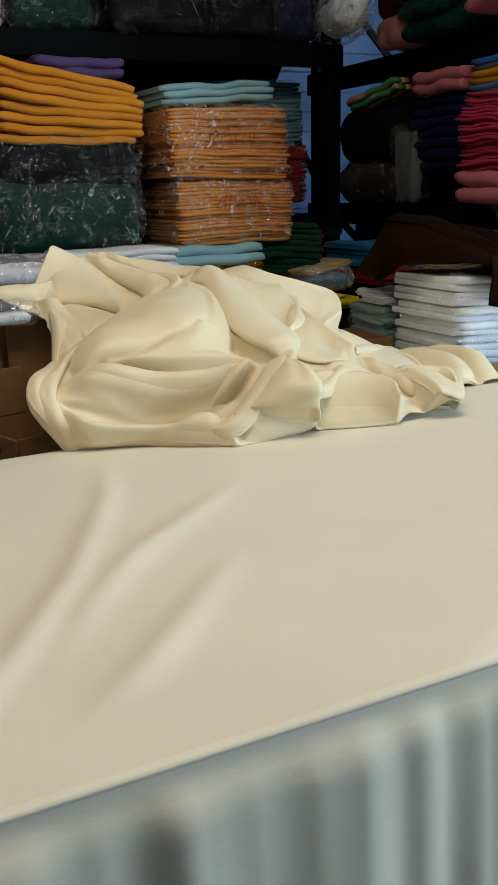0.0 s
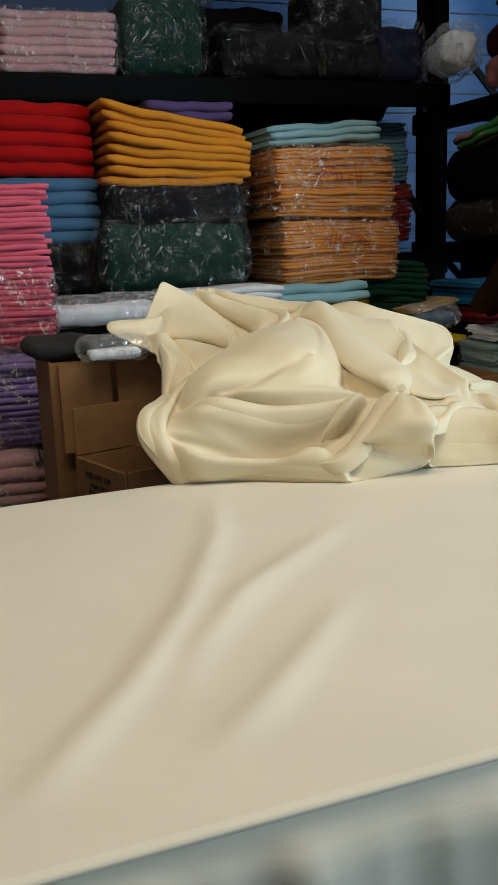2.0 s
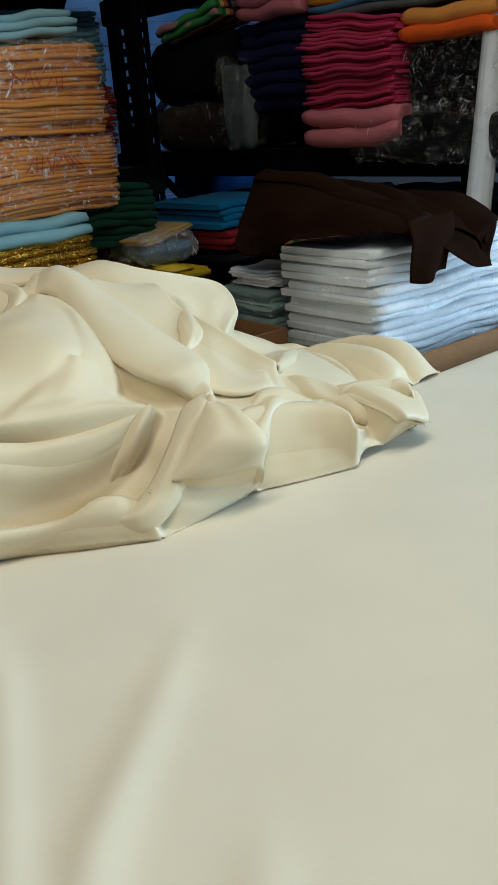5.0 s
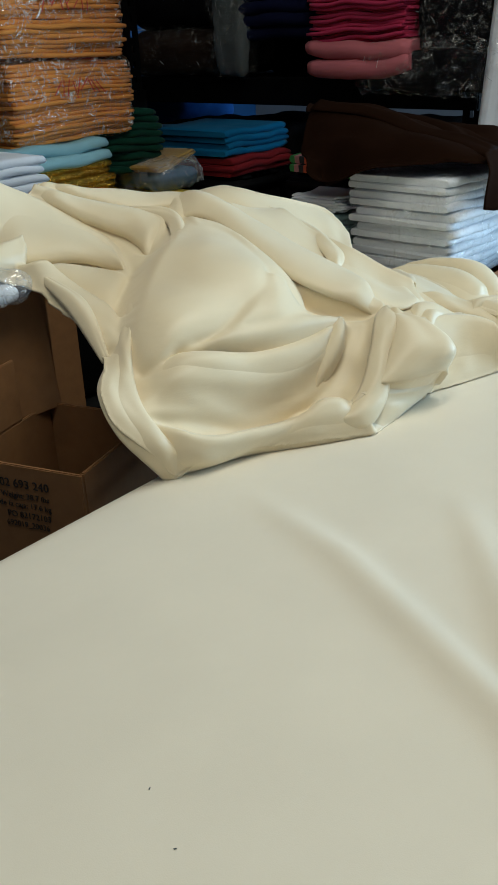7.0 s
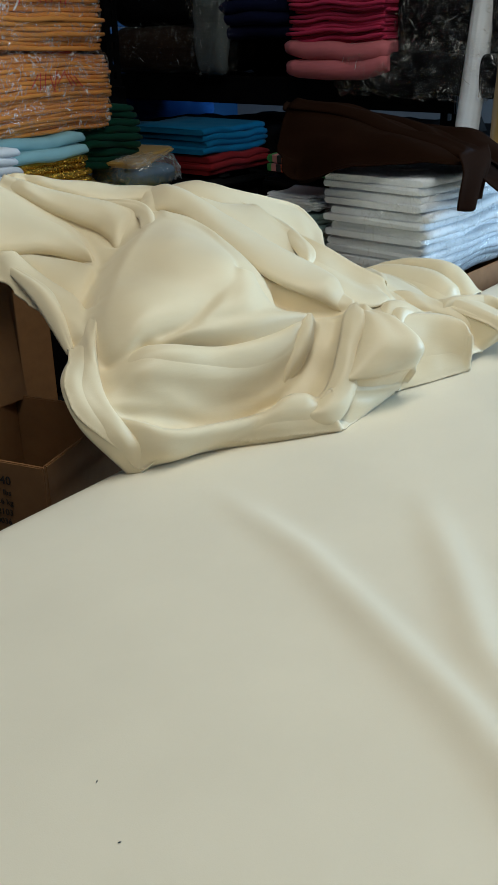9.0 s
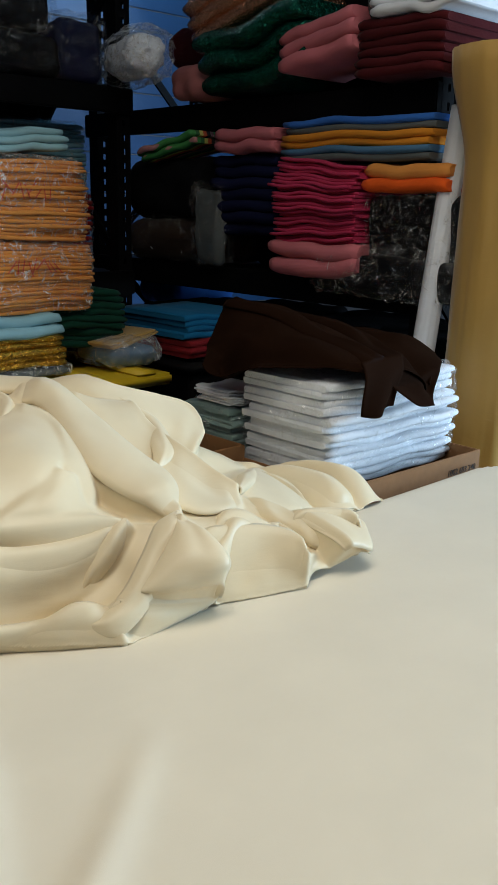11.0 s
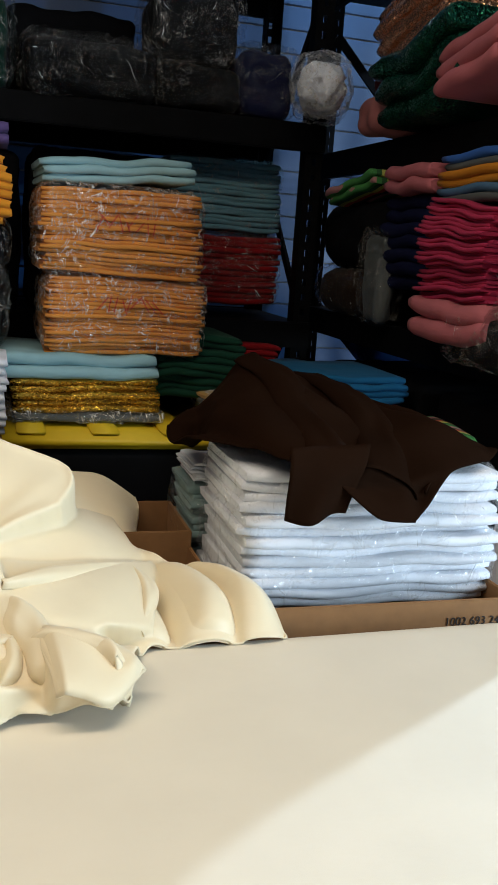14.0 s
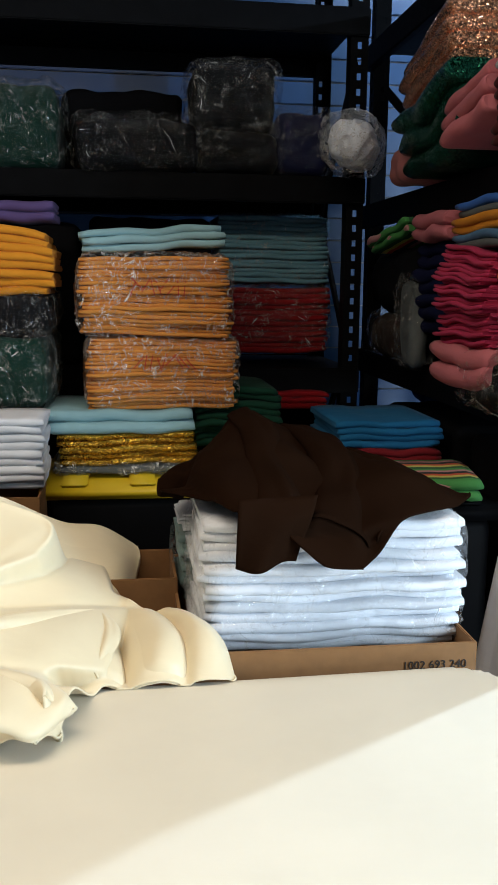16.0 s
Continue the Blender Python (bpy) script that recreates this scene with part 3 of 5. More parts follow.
def sheet(a, b, bulge, ripple=0.0035, curl=0.003, material=None, parent=None, free=""):
    """One lap of the cloth between two edge lines, swelling (or hollow) by bulge, its edges turned down. free: which of the lines, a or b, is a loose edge that lies over the next lap."""
    n, m = 12, 18
    A, B = spline(a, n), spline(b, n)
    if len(A) != len(B):
        k = np.linspace(0, len(B) - 1, len(A))
        B = [np.array([np.interp(v, range(len(B)), [q[c] for q in B]) for c in range(3)]) for v in k]
    bm = bmesh.new()
    grid = []
    seed = len(bpy.data.objects) * 0.61
    for i in range(len(A)):
        p, q = Vector(A[i]), Vector(B[i])
        along = Vector(A[min(i + 1, len(A) - 1)]) + Vector(B[min(i + 1, len(A) - 1)]) - Vector(A[max(i - 1, 0)]) - Vector(B[max(i - 1, 0)])
        nrm = along.cross(q - p)
        nrm = nrm.normalized() if nrm.length > 1e-7 else Vector((0, -0.4, 0.9))
        if nrm.dot(Vector((0, -0.5, 0.85))) < 0:
            nrm = -nrm
        end = math.sin(math.pi * min(max(i / (len(A) - 1), 0.04), 0.96)) ** 0.5
        line = []
        for k in range(m + 1):
            v = k / m
            w = p.lerp(q, v)
            w = w + nrm * (bulge * math.sin(math.pi * v) ** 0.8 * (0.35 + 0.65 * end))
            w = w - nrm * curl * (math.exp(-v * m / 1.2) + math.exp(-(1 - v) * m / 1.2))
            f = Vector((w.x * 11, w.y * 11, w.z * 11 + seed))
            g = Vector((v * 2.6, i * 0.10, seed))
            w = w + nrm * math.sin(math.pi * v) * (ripple * noise.noise(f) + ripple * 1.3 * noise.noise(g))
            line.append(w)
        grid.append(line)
    if free:
        top = bmesh.new()
        rows = []
        for i, line in enumerate(grid):
            e = min(1.0, 7 * min(i, len(grid) - 1 - i) / (len(grid) - 1))
            e = e * e * (3 - 2 * e)
            row = []
            for k, w in enumerate(line):
                v = k / m
                rise = {"a": 1 - v * v * (3 - 2 * v), "b": v * v * (3 - 2 * v), "ab": 1.0}[free]
                lip = ("a" in free) * math.exp(-v * m / 1.3) + ("b" in free) * math.exp(-(1 - v) * m / 1.3)
                row.append(top.verts.new(w + Vector((0, -0.6, 0.8)) * (-0.007 + e * (0.019 * rise - 0.006 * lip))))
            rows.append(row)
        for a, b in zip(rows[:-1], rows[1:]):
            for k in range(m):
                top.faces.new((a[k], a[k + 1], b[k + 1], b[k]))
        bmesh.ops.recalc_face_normals(top, faces=top.faces)
        ob = part("fold", top, CREAM, heap)
        mod = ob.modifiers.new("thickness", "SOLIDIFY")
        mod.thickness, mod.offset = 0.003, 0
    if parent is None:
        LAPS.append(np.array([[tuple(w) for w in line] for line in grid]))
        bm.free()
        return None
    grid = [[bm.verts.new(w) for w in line] for line in grid]
    for i in range(len(grid) - 1):
        for k in range(m):
            bm.faces.new((grid[i][k], grid[i][k + 1], grid[i + 1][k + 1], grid[i + 1][k]))
    bmesh.ops.recalc_face_normals(bm, faces=bm.faces)
    ob = part("fold", bm, material, parent)
    mod = ob.modifiers.new("thickness", "SOLIDIFY")
    mod.thickness, mod.offset = 0.003, 0
    return ob


sheet(((0.895, 1.95, 1.118), (0.939, 1.88, 1.136), (0.986, 1.83, 1.119), (1.106, 1.8, 1.079), (1.128, 1.76, 1.052), (1.101, 1.7, 1.029)),
      ((0.842, 1.87, 1.113), (0.885, 1.8, 1.073), (0.916, 1.72, 1.031), (0.938, 1.66, 1.006), (0.938, 1.61, 0.996), (0.933, 1.57, 0.988)), 0.012)  # back of the heap, from the left strand to the hump
sheet(((0.606, 2.02, 1.169), (0.675, 1.98, 1.142), (0.732, 1.93, 1.121), (0.771, 1.87, 1.117), (0.779, 1.83, 1.109)),
      ((0.584, 2, 1.161), (0.622, 1.95, 1.12), (0.651, 1.9, 1.099), (0.671, 1.86, 1.081), (0.654, 1.79, 1.061)), 0.022, free="b")  # left strand
sheet(((0.62, 2.03, 1.168), (0.713, 2.01, 1.149), (0.821, 1.98, 1.129), (0.89, 1.93, 1.12), (0.922, 1.86, 1.096)),
      ((0.627, 2.01, 1.16), (0.682, 1.96, 1.133), (0.733, 1.91, 1.113), (0.798, 1.87, 1.113), (0.822, 1.81, 1.097)), 0.018, free="b")  # upper strand
sheet(((0.85, 1.95, 1.124), (0.872, 1.87, 1.115), (0.897, 1.77, 1.064), (0.908, 1.65, 1.02), (0.902, 1.555, 1.001), (0.850, 1.470, 0.982)),
      ((0.768, 1.84, 1.115), (0.788, 1.785, 1.101), (0.773, 1.69, 1.072), (0.759, 1.595, 1.04), (0.775, 1.52, 1.012), (0.825, 1.45, 0.985)), 0.022, free="ab")  # wide slanting fold
sheet(((0.513, 2, 1.199), (0.602, 1.98, 1.151), (0.641, 1.93, 1.111), (0.648, 1.87, 1.082), (0.607, 1.79, 1.052)),
      ((0.435, 1.95, 1.071), (0.516, 1.9, 1.068), (0.567, 1.87, 1.064), (0.597, 1.83, 1.052), (0.602, 1.785, 1.048)), 0.012, free="b")  # flat left lobe
sheet(((0.483, 1.9, 1.065), (0.553, 1.86, 1.066), (0.594, 1.78, 1.051), (0.529, 1.72, 1.015), (0.451, 1.655, 0.987)),
      ((0.419, 1.9, 1.059), (0.484, 1.86, 1.059), (0.475, 1.78, 1.018), (0.45, 1.7, 0.984), (0.409, 1.635, 0.982)), 0.014)  # lobe that hangs over the box
sheet(((0.659, 1.8, 1.072), (0.542, 1.72, 1.043), (0.464, 1.66, 1.012), (0.403, 1.62, 0.996), (0.348, 1.575, 0.981), (0.338, 1.53, 0.934), (0.386, 1.503, 0.858)),
      ((0.652, 1.765, 1.058), (0.534, 1.69, 1.032), (0.454, 1.63, 1.012), (0.407, 1.58, 0.97), (0.385, 1.535, 0.94), (0.397, 1.5, 0.895), (0.414, 1.492, 0.859)), 0.008, free="b")  # stitched border strip
sheet(((0.758, 1.8, 1.114), (0.626, 1.74, 1.093), (0.53, 1.685, 1.06), (0.458, 1.635, 1.027), (0.429, 1.6, 0.984), (0.434, 1.57, 0.954)),
      ((0.798, 1.68, 1.064), (0.684, 1.565, 1.064), (0.611, 1.54, 1.035), (0.549, 1.54, 1.011), (0.493, 1.565, 0.997), (0.469, 1.59, 0.976)), 0.02)  # round swelling, left
sheet(((0.768, 1.81, 1.113), (0.8, 1.79, 1.101), (0.808, 1.72, 1.069), (0.788, 1.63, 1.032), (0.769, 1.58, 1.005)),
      ((0.73, 1.75, 1.101), (0.748, 1.68, 1.074), (0.708, 1.585, 1.059), (0.704, 1.54, 1.026), (0.714, 1.515, 1.006)), 0.014)  # round swelling, top
sheet(((0.684, 1.565, 1.064), (0.599, 1.535, 1.035), (0.543, 1.535, 1.014), (0.489, 1.55, 1.001), (0.469, 1.585, 0.982)),
      ((0.722, 1.565, 1.045), (0.714, 1.52, 1.011), (0.742, 1.49, 0.988), (0.756, 1.472, 0.993), (0.693, 1.456, 0.947)), 0.016)  # swelling, right face
sheet(((0.47, 1.59, 0.986), (0.506, 1.545, 0.989), (0.586, 1.51, 0.973), (0.675, 1.485, 0.977), (0.756, 1.47, 0.992)),
      ((0.406, 1.555, 0.96), (0.445, 1.52, 0.971), (0.523, 1.488, 0.947), (0.612, 1.468, 0.924), (0.692, 1.455, 0.945)), 0.012, free="a")  # swelling, lower face
sheet(((0.406, 1.555, 0.962), (0.445, 1.52, 0.973), (0.523, 1.488, 0.949), (0.612, 1.468, 0.926), (0.695, 1.455, 0.946)),
      ((0.371, 1.54, 0.941), (0.431, 1.51, 0.932), (0.505, 1.485, 0.894), (0.581, 1.465, 0.879), (0.643, 1.45, 0.882)), -0.004)  # shaded slope below the swelling
sheet(((0.646, 1.452, 0.882), (0.583, 1.467, 0.88), (0.507, 1.487, 0.894), (0.436, 1.515, 0.932), (0.375, 1.542, 0.943)),
      ((0.624, 1.42, 0.903), (0.583, 1.435, 0.887), (0.506, 1.455, 0.89), (0.429, 1.478, 0.903), (0.385, 1.532, 0.934)), -0.008)  # hollow before the border
sheet(((0.671, 1.388, 0.905), (0.617, 1.415, 0.912), (0.579, 1.432, 0.893), (0.503, 1.452, 0.895), (0.426, 1.475, 0.908), (0.382, 1.532, 0.941)),
      ((0.664, 1.347, 0.864), (0.588, 1.398, 0.862), (0.521, 1.448, 0.861), (0.472, 1.479, 0.86), (0.428, 1.491, 0.859), (0.39, 1.497, 0.858)), 0.012, free="a")  # front border
sheet(((0.812, 1.432, 0.996), (0.749, 1.392, 0.962), (0.701, 1.384, 0.923), (0.662, 1.388, 0.904), (0.631, 1.41, 0.892)),
      ((0.774, 1.472, 0.983), (0.737, 1.458, 0.952), (0.706, 1.452, 0.926), (0.663, 1.446, 0.904), (0.624, 1.446, 0.882)), -0.014)  # hollow beside the ridge
sheet(((0.803, 1.425, 1.005), (0.749, 1.388, 0.963), (0.699, 1.378, 0.925), (0.659, 1.384, 0.906), (0.639, 1.4, 0.877)),
      ((0.812, 1.42, 1.002), (0.822, 1.33, 0.962), (0.812, 1.318, 0.931), (0.82, 1.362, 0.866), (0.655, 1.35, 0.863)), 0.01, free="ab")  # right border flap
sheet(((1.008, 1.51, 0.971), (1.052, 1.47, 0.948), (1.077, 1.42, 0.932), (1.13, 1.37, 0.95), (1.141, 1.328, 0.926)),
      ((0.996, 1.455, 0.948), (1.028, 1.4, 0.922), (1.046, 1.36, 0.904), (1.127, 1.378, 0.87), (1.16, 1.353, 0.871)), 0.014, free="ab")  # long end fold
sheet(((0.839, 1.425, 0.966), (0.907, 1.42, 0.96), (0.962, 1.4, 0.954), (0.992, 1.365, 0.946), (0.991, 1.315, 0.931)),
      ((0.748, 1.404, 0.864), (0.82, 1.373, 0.866), (0.886, 1.347, 0.867), (0.947, 1.327, 0.868), (0.987, 1.314, 0.869)), 0.004, free="a")  # low corner fold
sheet(((0.994, 1.325, 0.928), (1.026, 1.34, 0.913), (1.065, 1.355, 0.897)),
      ((0.987, 1.314, 0.869), (1.031, 1.351, 0.869), (1.089, 1.398, 0.87)), 0.002)  # wedge under the corner
sheet(((0.941, 1.85, 1.117), (0.994, 1.84, 1.098), (1.09, 1.87, 1.038), (1.11, 1.9, 0.99), (1.187, 1.94, 0.961), (1.241, 1.97, 0.854)),
      ((0.872, 1.66, 1.034), (0.903, 1.61, 1.014), (0.942, 1.585, 0.996), (0.98, 1.555, 0.971), (1.003, 1.54, 0.96), (1.019, 1.53, 0.953)), 0.012)  # back lap in the box
sheet(((0.97, 1.77, 1.105), (0.968, 1.7, 1.074), (0.975, 1.625, 1.05), (0.994, 1.555, 1.017), (1.008, 1.5, 0.997)),
      ((0.839, 1.58, 1.007), (0.843, 1.54, 0.997), (0.86, 1.485, 0.98), (0.903, 1.455, 0.97), (0.983, 1.465, 0.968)), -0.01, free="b")  # pale hollow lap
sheet(((0.871, 1.82, 1.125), (0.924, 1.79, 1.105), (0.977, 1.765, 1.098)),
      ((0.815, 1.66, 1.04), (0.843, 1.585, 1.005), (0.954, 1.62, 1.026)), 0.01)  # inner lap of the hump
sheet(((0.793, 1.72, 1.072), (0.797, 1.625, 1.029), (0.815, 1.545, 0.994), (0.82, 1.455, 0.984)),
      ((0.697, 1.58, 1.064), (0.716, 1.525, 1.012), (0.745, 1.492, 0.987), (0.792, 1.468, 0.98)), -0.01)  # shaded hollow under the slanting fold

sheet(((0.954, 1.88, 1.119), (1.031, 1.92, 1.08), (1.073, 1.95, 1.049), (1.134, 1.98, 1.016), (1.201, 2.02, 0.998), (1.277, 2.05, 0.942)),
      ((0.97, 1.74, 0.935), (1.026, 1.75, 0.924), (1.084, 1.76, 0.913), (1.143, 1.78, 0.901), (1.23, 1.84, 0.875), (1.261, 1.98, 0.871)), 0.02, free="b")  # raised lap over the box
sheet(((1.157, 1.7, 0.899), (1.149, 1.64, 0.885), (1.146, 1.57, 0.876), (1.148, 1.515, 0.864)),
      ((1.216, 1.74, 0.902), (1.231, 1.67, 0.889), (1.244, 1.58, 0.876), (1.247, 1.51, 0.864)), 0.030, free="b")  # gathered end, first fold
sheet(((1.216, 1.74, 0.902), (1.231, 1.67, 0.889), (1.244, 1.58, 0.876), (1.247, 1.51, 0.864)),
      ((1.301, 1.72, 0.910), (1.331, 1.65, 0.912), (1.343, 1.58, 0.908), (1.343, 1.51, 0.868)), 0.030, free="b")  # gathered end, second fold
sheet(((1.301, 1.72, 0.910), (1.331, 1.65, 0.912), (1.343, 1.58, 0.908), (1.343, 1.51, 0.868)),
      ((1.345, 1.69, 0.912), (1.385, 1.63, 0.914), (1.412, 1.58, 0.908), (1.425, 1.515, 0.868)), 0.030)  # gathered end, third fold
sheet(((1.037, 1.43, 0.953), (1.092, 1.43, 0.94), (1.141, 1.41, 0.929), (1.179, 1.371, 0.913)),
      ((1.063, 1.3, 0.922), (1.091, 1.3, 0.913), (1.13, 1.305, 0.898), (1.177, 1.369, 0.91)), 0.01, free="ab")  # turned-up white corner

sheet(((0.491, 1.9, 1.127), (0.428, 1.88, 1.124), (0.362, 1.865, 1.124), (0.35, 1.86, 1.107)),
      ((0.456, 1.85, 1.083), (0.411, 1.845, 1.083), (0.373, 1.85, 1.086), (0.353, 1.857, 1.098)), 0.012)  # left wing over the tall box
sheet(((0.433, 1.84, 1.095), (0.439, 1.8, 1.052), (0.433, 1.72, 1.021), (0.427, 1.64, 1.003)),
      ((0.477, 1.83, 1.096), (0.498, 1.78, 1.057), (0.492, 1.7, 1.036), (0.463, 1.62, 1.003)), 0.012)  # strip that hangs beside the box

sheet(((0.95, 1.60, 0.995), (1.05, 1.62, 0.97), (1.15, 1.66, 0.955), (1.25, 1.72, 0.93)),
      ((0.97, 1.44, 0.95), (1.05, 1.45, 0.94), (1.13, 1.47, 0.925), (1.22, 1.52, 0.895)), 0.014)  # bridge to the gathered end
sheet(((0.99, 1.47, 0.955), (1.06, 1.45, 0.945), (1.12, 1.42, 0.935), (1.17, 1.40, 0.922)),
      ((0.99, 1.33, 0.89), (1.05, 1.33, 0.882), (1.10, 1.33, 0.878), (1.13, 1.32, 0.878)), 0.012)  # bridge to the turned-up corner
sheet(((0.95, 1.76, 1.06), (1.03, 1.80, 1.03), (1.12, 1.85, 0.99), (1.20, 1.92, 0.95)),
      ((0.97, 1.60, 1.0), (1.06, 1.62, 0.965), (1.16, 1.66, 0.945), (1.24, 1.73, 0.925)), 0.010)  # slope below the raised lap

sheet(((0.914, 1.46, 0.97), (0.961, 1.45, 0.964), (0.998, 1.42, 0.938), (1.037, 1.37, 0.907)),
      ((0.843, 1.42, 0.944), (0.888, 1.41, 0.933), (0.929, 1.39, 0.914), (1.015, 1.36, 0.901)), 0.014, free="a")  # small fold beside the border flap


def drape(name, laps, material, parent, lean, crisp, cell=0.0022, rounds=8):
    """Joins the laps into one cloth: heights over a plane that leans toward the room, gaps closed, creases kept soft."""
    ny, nz = -math.sin(lean), math.cos(lean)
    pts = []
    for g in laps:
        r, c = g.shape[:2]
        R, C = np.linspace(0, r - 1, r * 7), np.linspace(0, c - 1, c * 7)
        i0, j0 = np.minimum(R.astype(int), r - 2), np.minimum(C.astype(int), c - 2)
        fr, fc = (R - i0)[:, None, None], (C - j0)[None, :, None]
        a, b = g[i0][:, j0], g[i0 + 1][:, j0]
        p, q = g[i0][:, j0 + 1], g[i0 + 1][:, j0 + 1]
        pts.append(((a * (1 - fr) + b * fr) * (1 - fc) + (p * (1 - fr) + q * fr) * fc).reshape(-1, 3))
    P = np.concatenate(pts)
    U, V, W = P[:, 0], P[:, 1] * nz - P[:, 2] * ny, P[:, 1] * ny + P[:, 2] * nz
    u0, v0 = U.min() - 0.05, V.min() - 0.05
    nx, nv = int((U.max() - u0 + 0.05) / cell), int((V.max() - v0 + 0.05) / cell)
    F = np.full((nv, nx), -9.0)
    np.maximum.at(F, (((V - v0) / cell).astype(int), ((U - u0) / cell).astype(int)), W)
    have = F > -8
    grow = have.copy()

    def spread(m):
        p = np.pad(m, 1)
        return p[1:-1, 1:-1] | p[:-2, 1:-1] | p[2:, 1:-1] | p[1:-1, :-2] | p[1:-1, 2:]

    for _ in range(20):
        grow = spread(grow)
    for _ in range(20):
        grow = ~spread(~grow)
    keep = blur((grow | have).astype(float), 10) > 0.5
    # gaps take the heights round them
    G, known = np.where(have, F, 0.0), have.astype(float)
    fill, weight = G.copy(), known.copy()
    for _ in range(40):
        fill, weight = blur(fill, 1), blur(weight, 1)
        fill, weight = np.where(have, G, fill), np.where(have, 1.0, weight)
    G = np.where(have, G, fill / np.maximum(weight, 1e-9))
    for _ in range(60):
        G = np.where(have, G, blur(G, 1))
    # creases rounded inside the outline only
    wk = keep.astype(float)
    S = G.copy()
    for _ in range(rounds):
        S = np.where(keep, blur(S * wk, 1) / np.maximum(blur(wk, 1), 1e-6), S)
    low, lw = S * wk, wk.copy()
    for _ in range(70):
        low, lw = blur(low, 1), blur(lw, 1)
    S = np.where(keep, S + crisp * (S - low / np.maximum(lw, 1e-6)), S)
    jj, ii = np.meshgrid(np.arange(nv), np.arange(nx), indexing="ij")
    X, Vv = u0 + (ii + 0.5) * cell, v0 + (jj + 0.5) * cell
    wave = np.zeros(S.shape)
    for k, (fu, fv, ph, am) in enumerate(((31, 17, 0.3, 1.0), (-22, 41, 1.9, 0.8), (53, -29, 4.0, 0.5), (12, 66, 2.2, 0.5))):
        wave += am * np.sin(fu * X + fv * Vv + ph + 1.7 * np.sin(9 * X - 7 * Vv + k) + 1.1 * np.sin(14 * Vv + 5 * X + 2 * k))
    S = S + 0.0005 * wave
    Y, Z = Vv * nz + S * ny, -Vv * ny + S * nz
    Z = np.where(Y < YF, np.maximum(Z, table_z(X, Y) + 0.003), Z)
    height_cloth(name, X, Y, Z, keep, material, parent, 0.003)


def roll(points, half):
    """A narrow rolled fold along a line on the heap."""
    lean = Vector((0, -0.6, 0.8))
    rows = [Vector(p) for p in points]
    a, b = [], []
    for i, p in enumerate(rows):
        along = rows[min(i + 1, len(rows) - 1)] - rows[max(i - 1, 0)]
        side = along.cross(lean).normalized() * half * 1.25 * (0.3 if i in (0, len(rows) - 1) else 1.0)
        a.append(tuple(p + side - lean * 0.010))
        b.append(tuple(p - side - lean * 0.010))
    sheet(a, b, 0.010 + half * 0.42, 0.004, 0.0, CREAM, heap)


roll(((0.796, 1.325, 0.948), (0.867, 1.39, 0.938), (0.924, 1.415, 0.964), (0.96, 1.40, 0.950)), 0.014)
roll(((0.955, 1.386, 0.95), (1.012, 1.412, 0.938), (1.011, 1.368, 0.926), (0.992, 1.345, 0.900)), 0.012)
roll(((1.039, 1.401, 0.942), (1.063, 1.396, 0.953), (1.123, 1.371, 0.946), (1.153, 1.347, 0.925)), 0.012)
roll(((0.62, 1.39, 0.888), (0.655, 1.37, 0.895), (0.696, 1.371, 0.92), (0.742, 1.388, 0.958), (0.782, 1.407, 0.991), (0.815, 1.435, 0.998)), 0.017)
roll(((1.002, 1.498, 0.985), (1.092, 1.57, 0.968), (1.206, 1.675, 0.940)), 0.015)
roll(((1.206, 1.675, 0.940), (1.224, 1.602, 0.926), (1.199, 1.51, 0.895)), 0.013)
roll(((0.457, 1.815, 1.079), (0.453, 1.73, 1.045), (0.412, 1.63, 0.995)), 0.014)
roll(((0.71, 1.89, 1.128), (0.745, 1.83, 1.116), (0.71, 1.77, 1.10), (0.655, 1.745, 1.08)), 0.013)
roll(((0.748, 1.472, 0.996), (0.716, 1.457, 0.976), (0.685, 1.455, 0.945), (0.658, 1.458, 0.905)), 0.013)
roll(((0.96, 1.80, 1.10), (0.985, 1.735, 1.066), (0.94, 1.625, 1.042), (0.90, 1.59, 1.022)), 0.018)
drape("draped_cloth", LAPS, CREAM, heap, 0.80, 0.5, rounds=18)

# ---- cardboard boxes ----
def carton(m, w, d, h, label, flaps=(), group="cardboard boxes"):
    top = thing("cardboard_box", m, label, "box", group)
    t = 0.006
    part("side_panel", box_bm(-w / 2, w / 2, 0, t, 0, h, 0.0015), CARD, top, smooth=False)
    part("side_panel", box_bm(-w / 2, w / 2, d - t, d, 0, h, 0.0015), CARD, top, smooth=False)
    part("side_panel", box_bm(-w / 2, -w / 2 + t, t + 0.001, d - t - 0.001, 0, h, 0.0015), CARD, top, smooth=False)
    part("side_panel", box_bm(w / 2 - t, w / 2, t + 0.001, d - t - 0.001, 0, h, 0.0015), CARD, top, smooth=False)
    part("bottom_panel", box_bm(-w / 2 + t + .001, w / 2 - t - .001, t + .001, d - t - .001, 0.002, 0.008), CARD, top, smooth=False)
    return top


def lettering(text, size, m, parent, material=None, name="lettering"):
    data = bpy.data.curves.new(name, "FONT")
    data.body, data.size, data.extrude = text, size, 0.0004
    data.align_x, data.align_y = "LEFT", "BOTTOM"
    data.materials.append(material or INK)
    ob = new(name, data)
    ob.parent = parent
    ob.matrix_local = m
    return ob


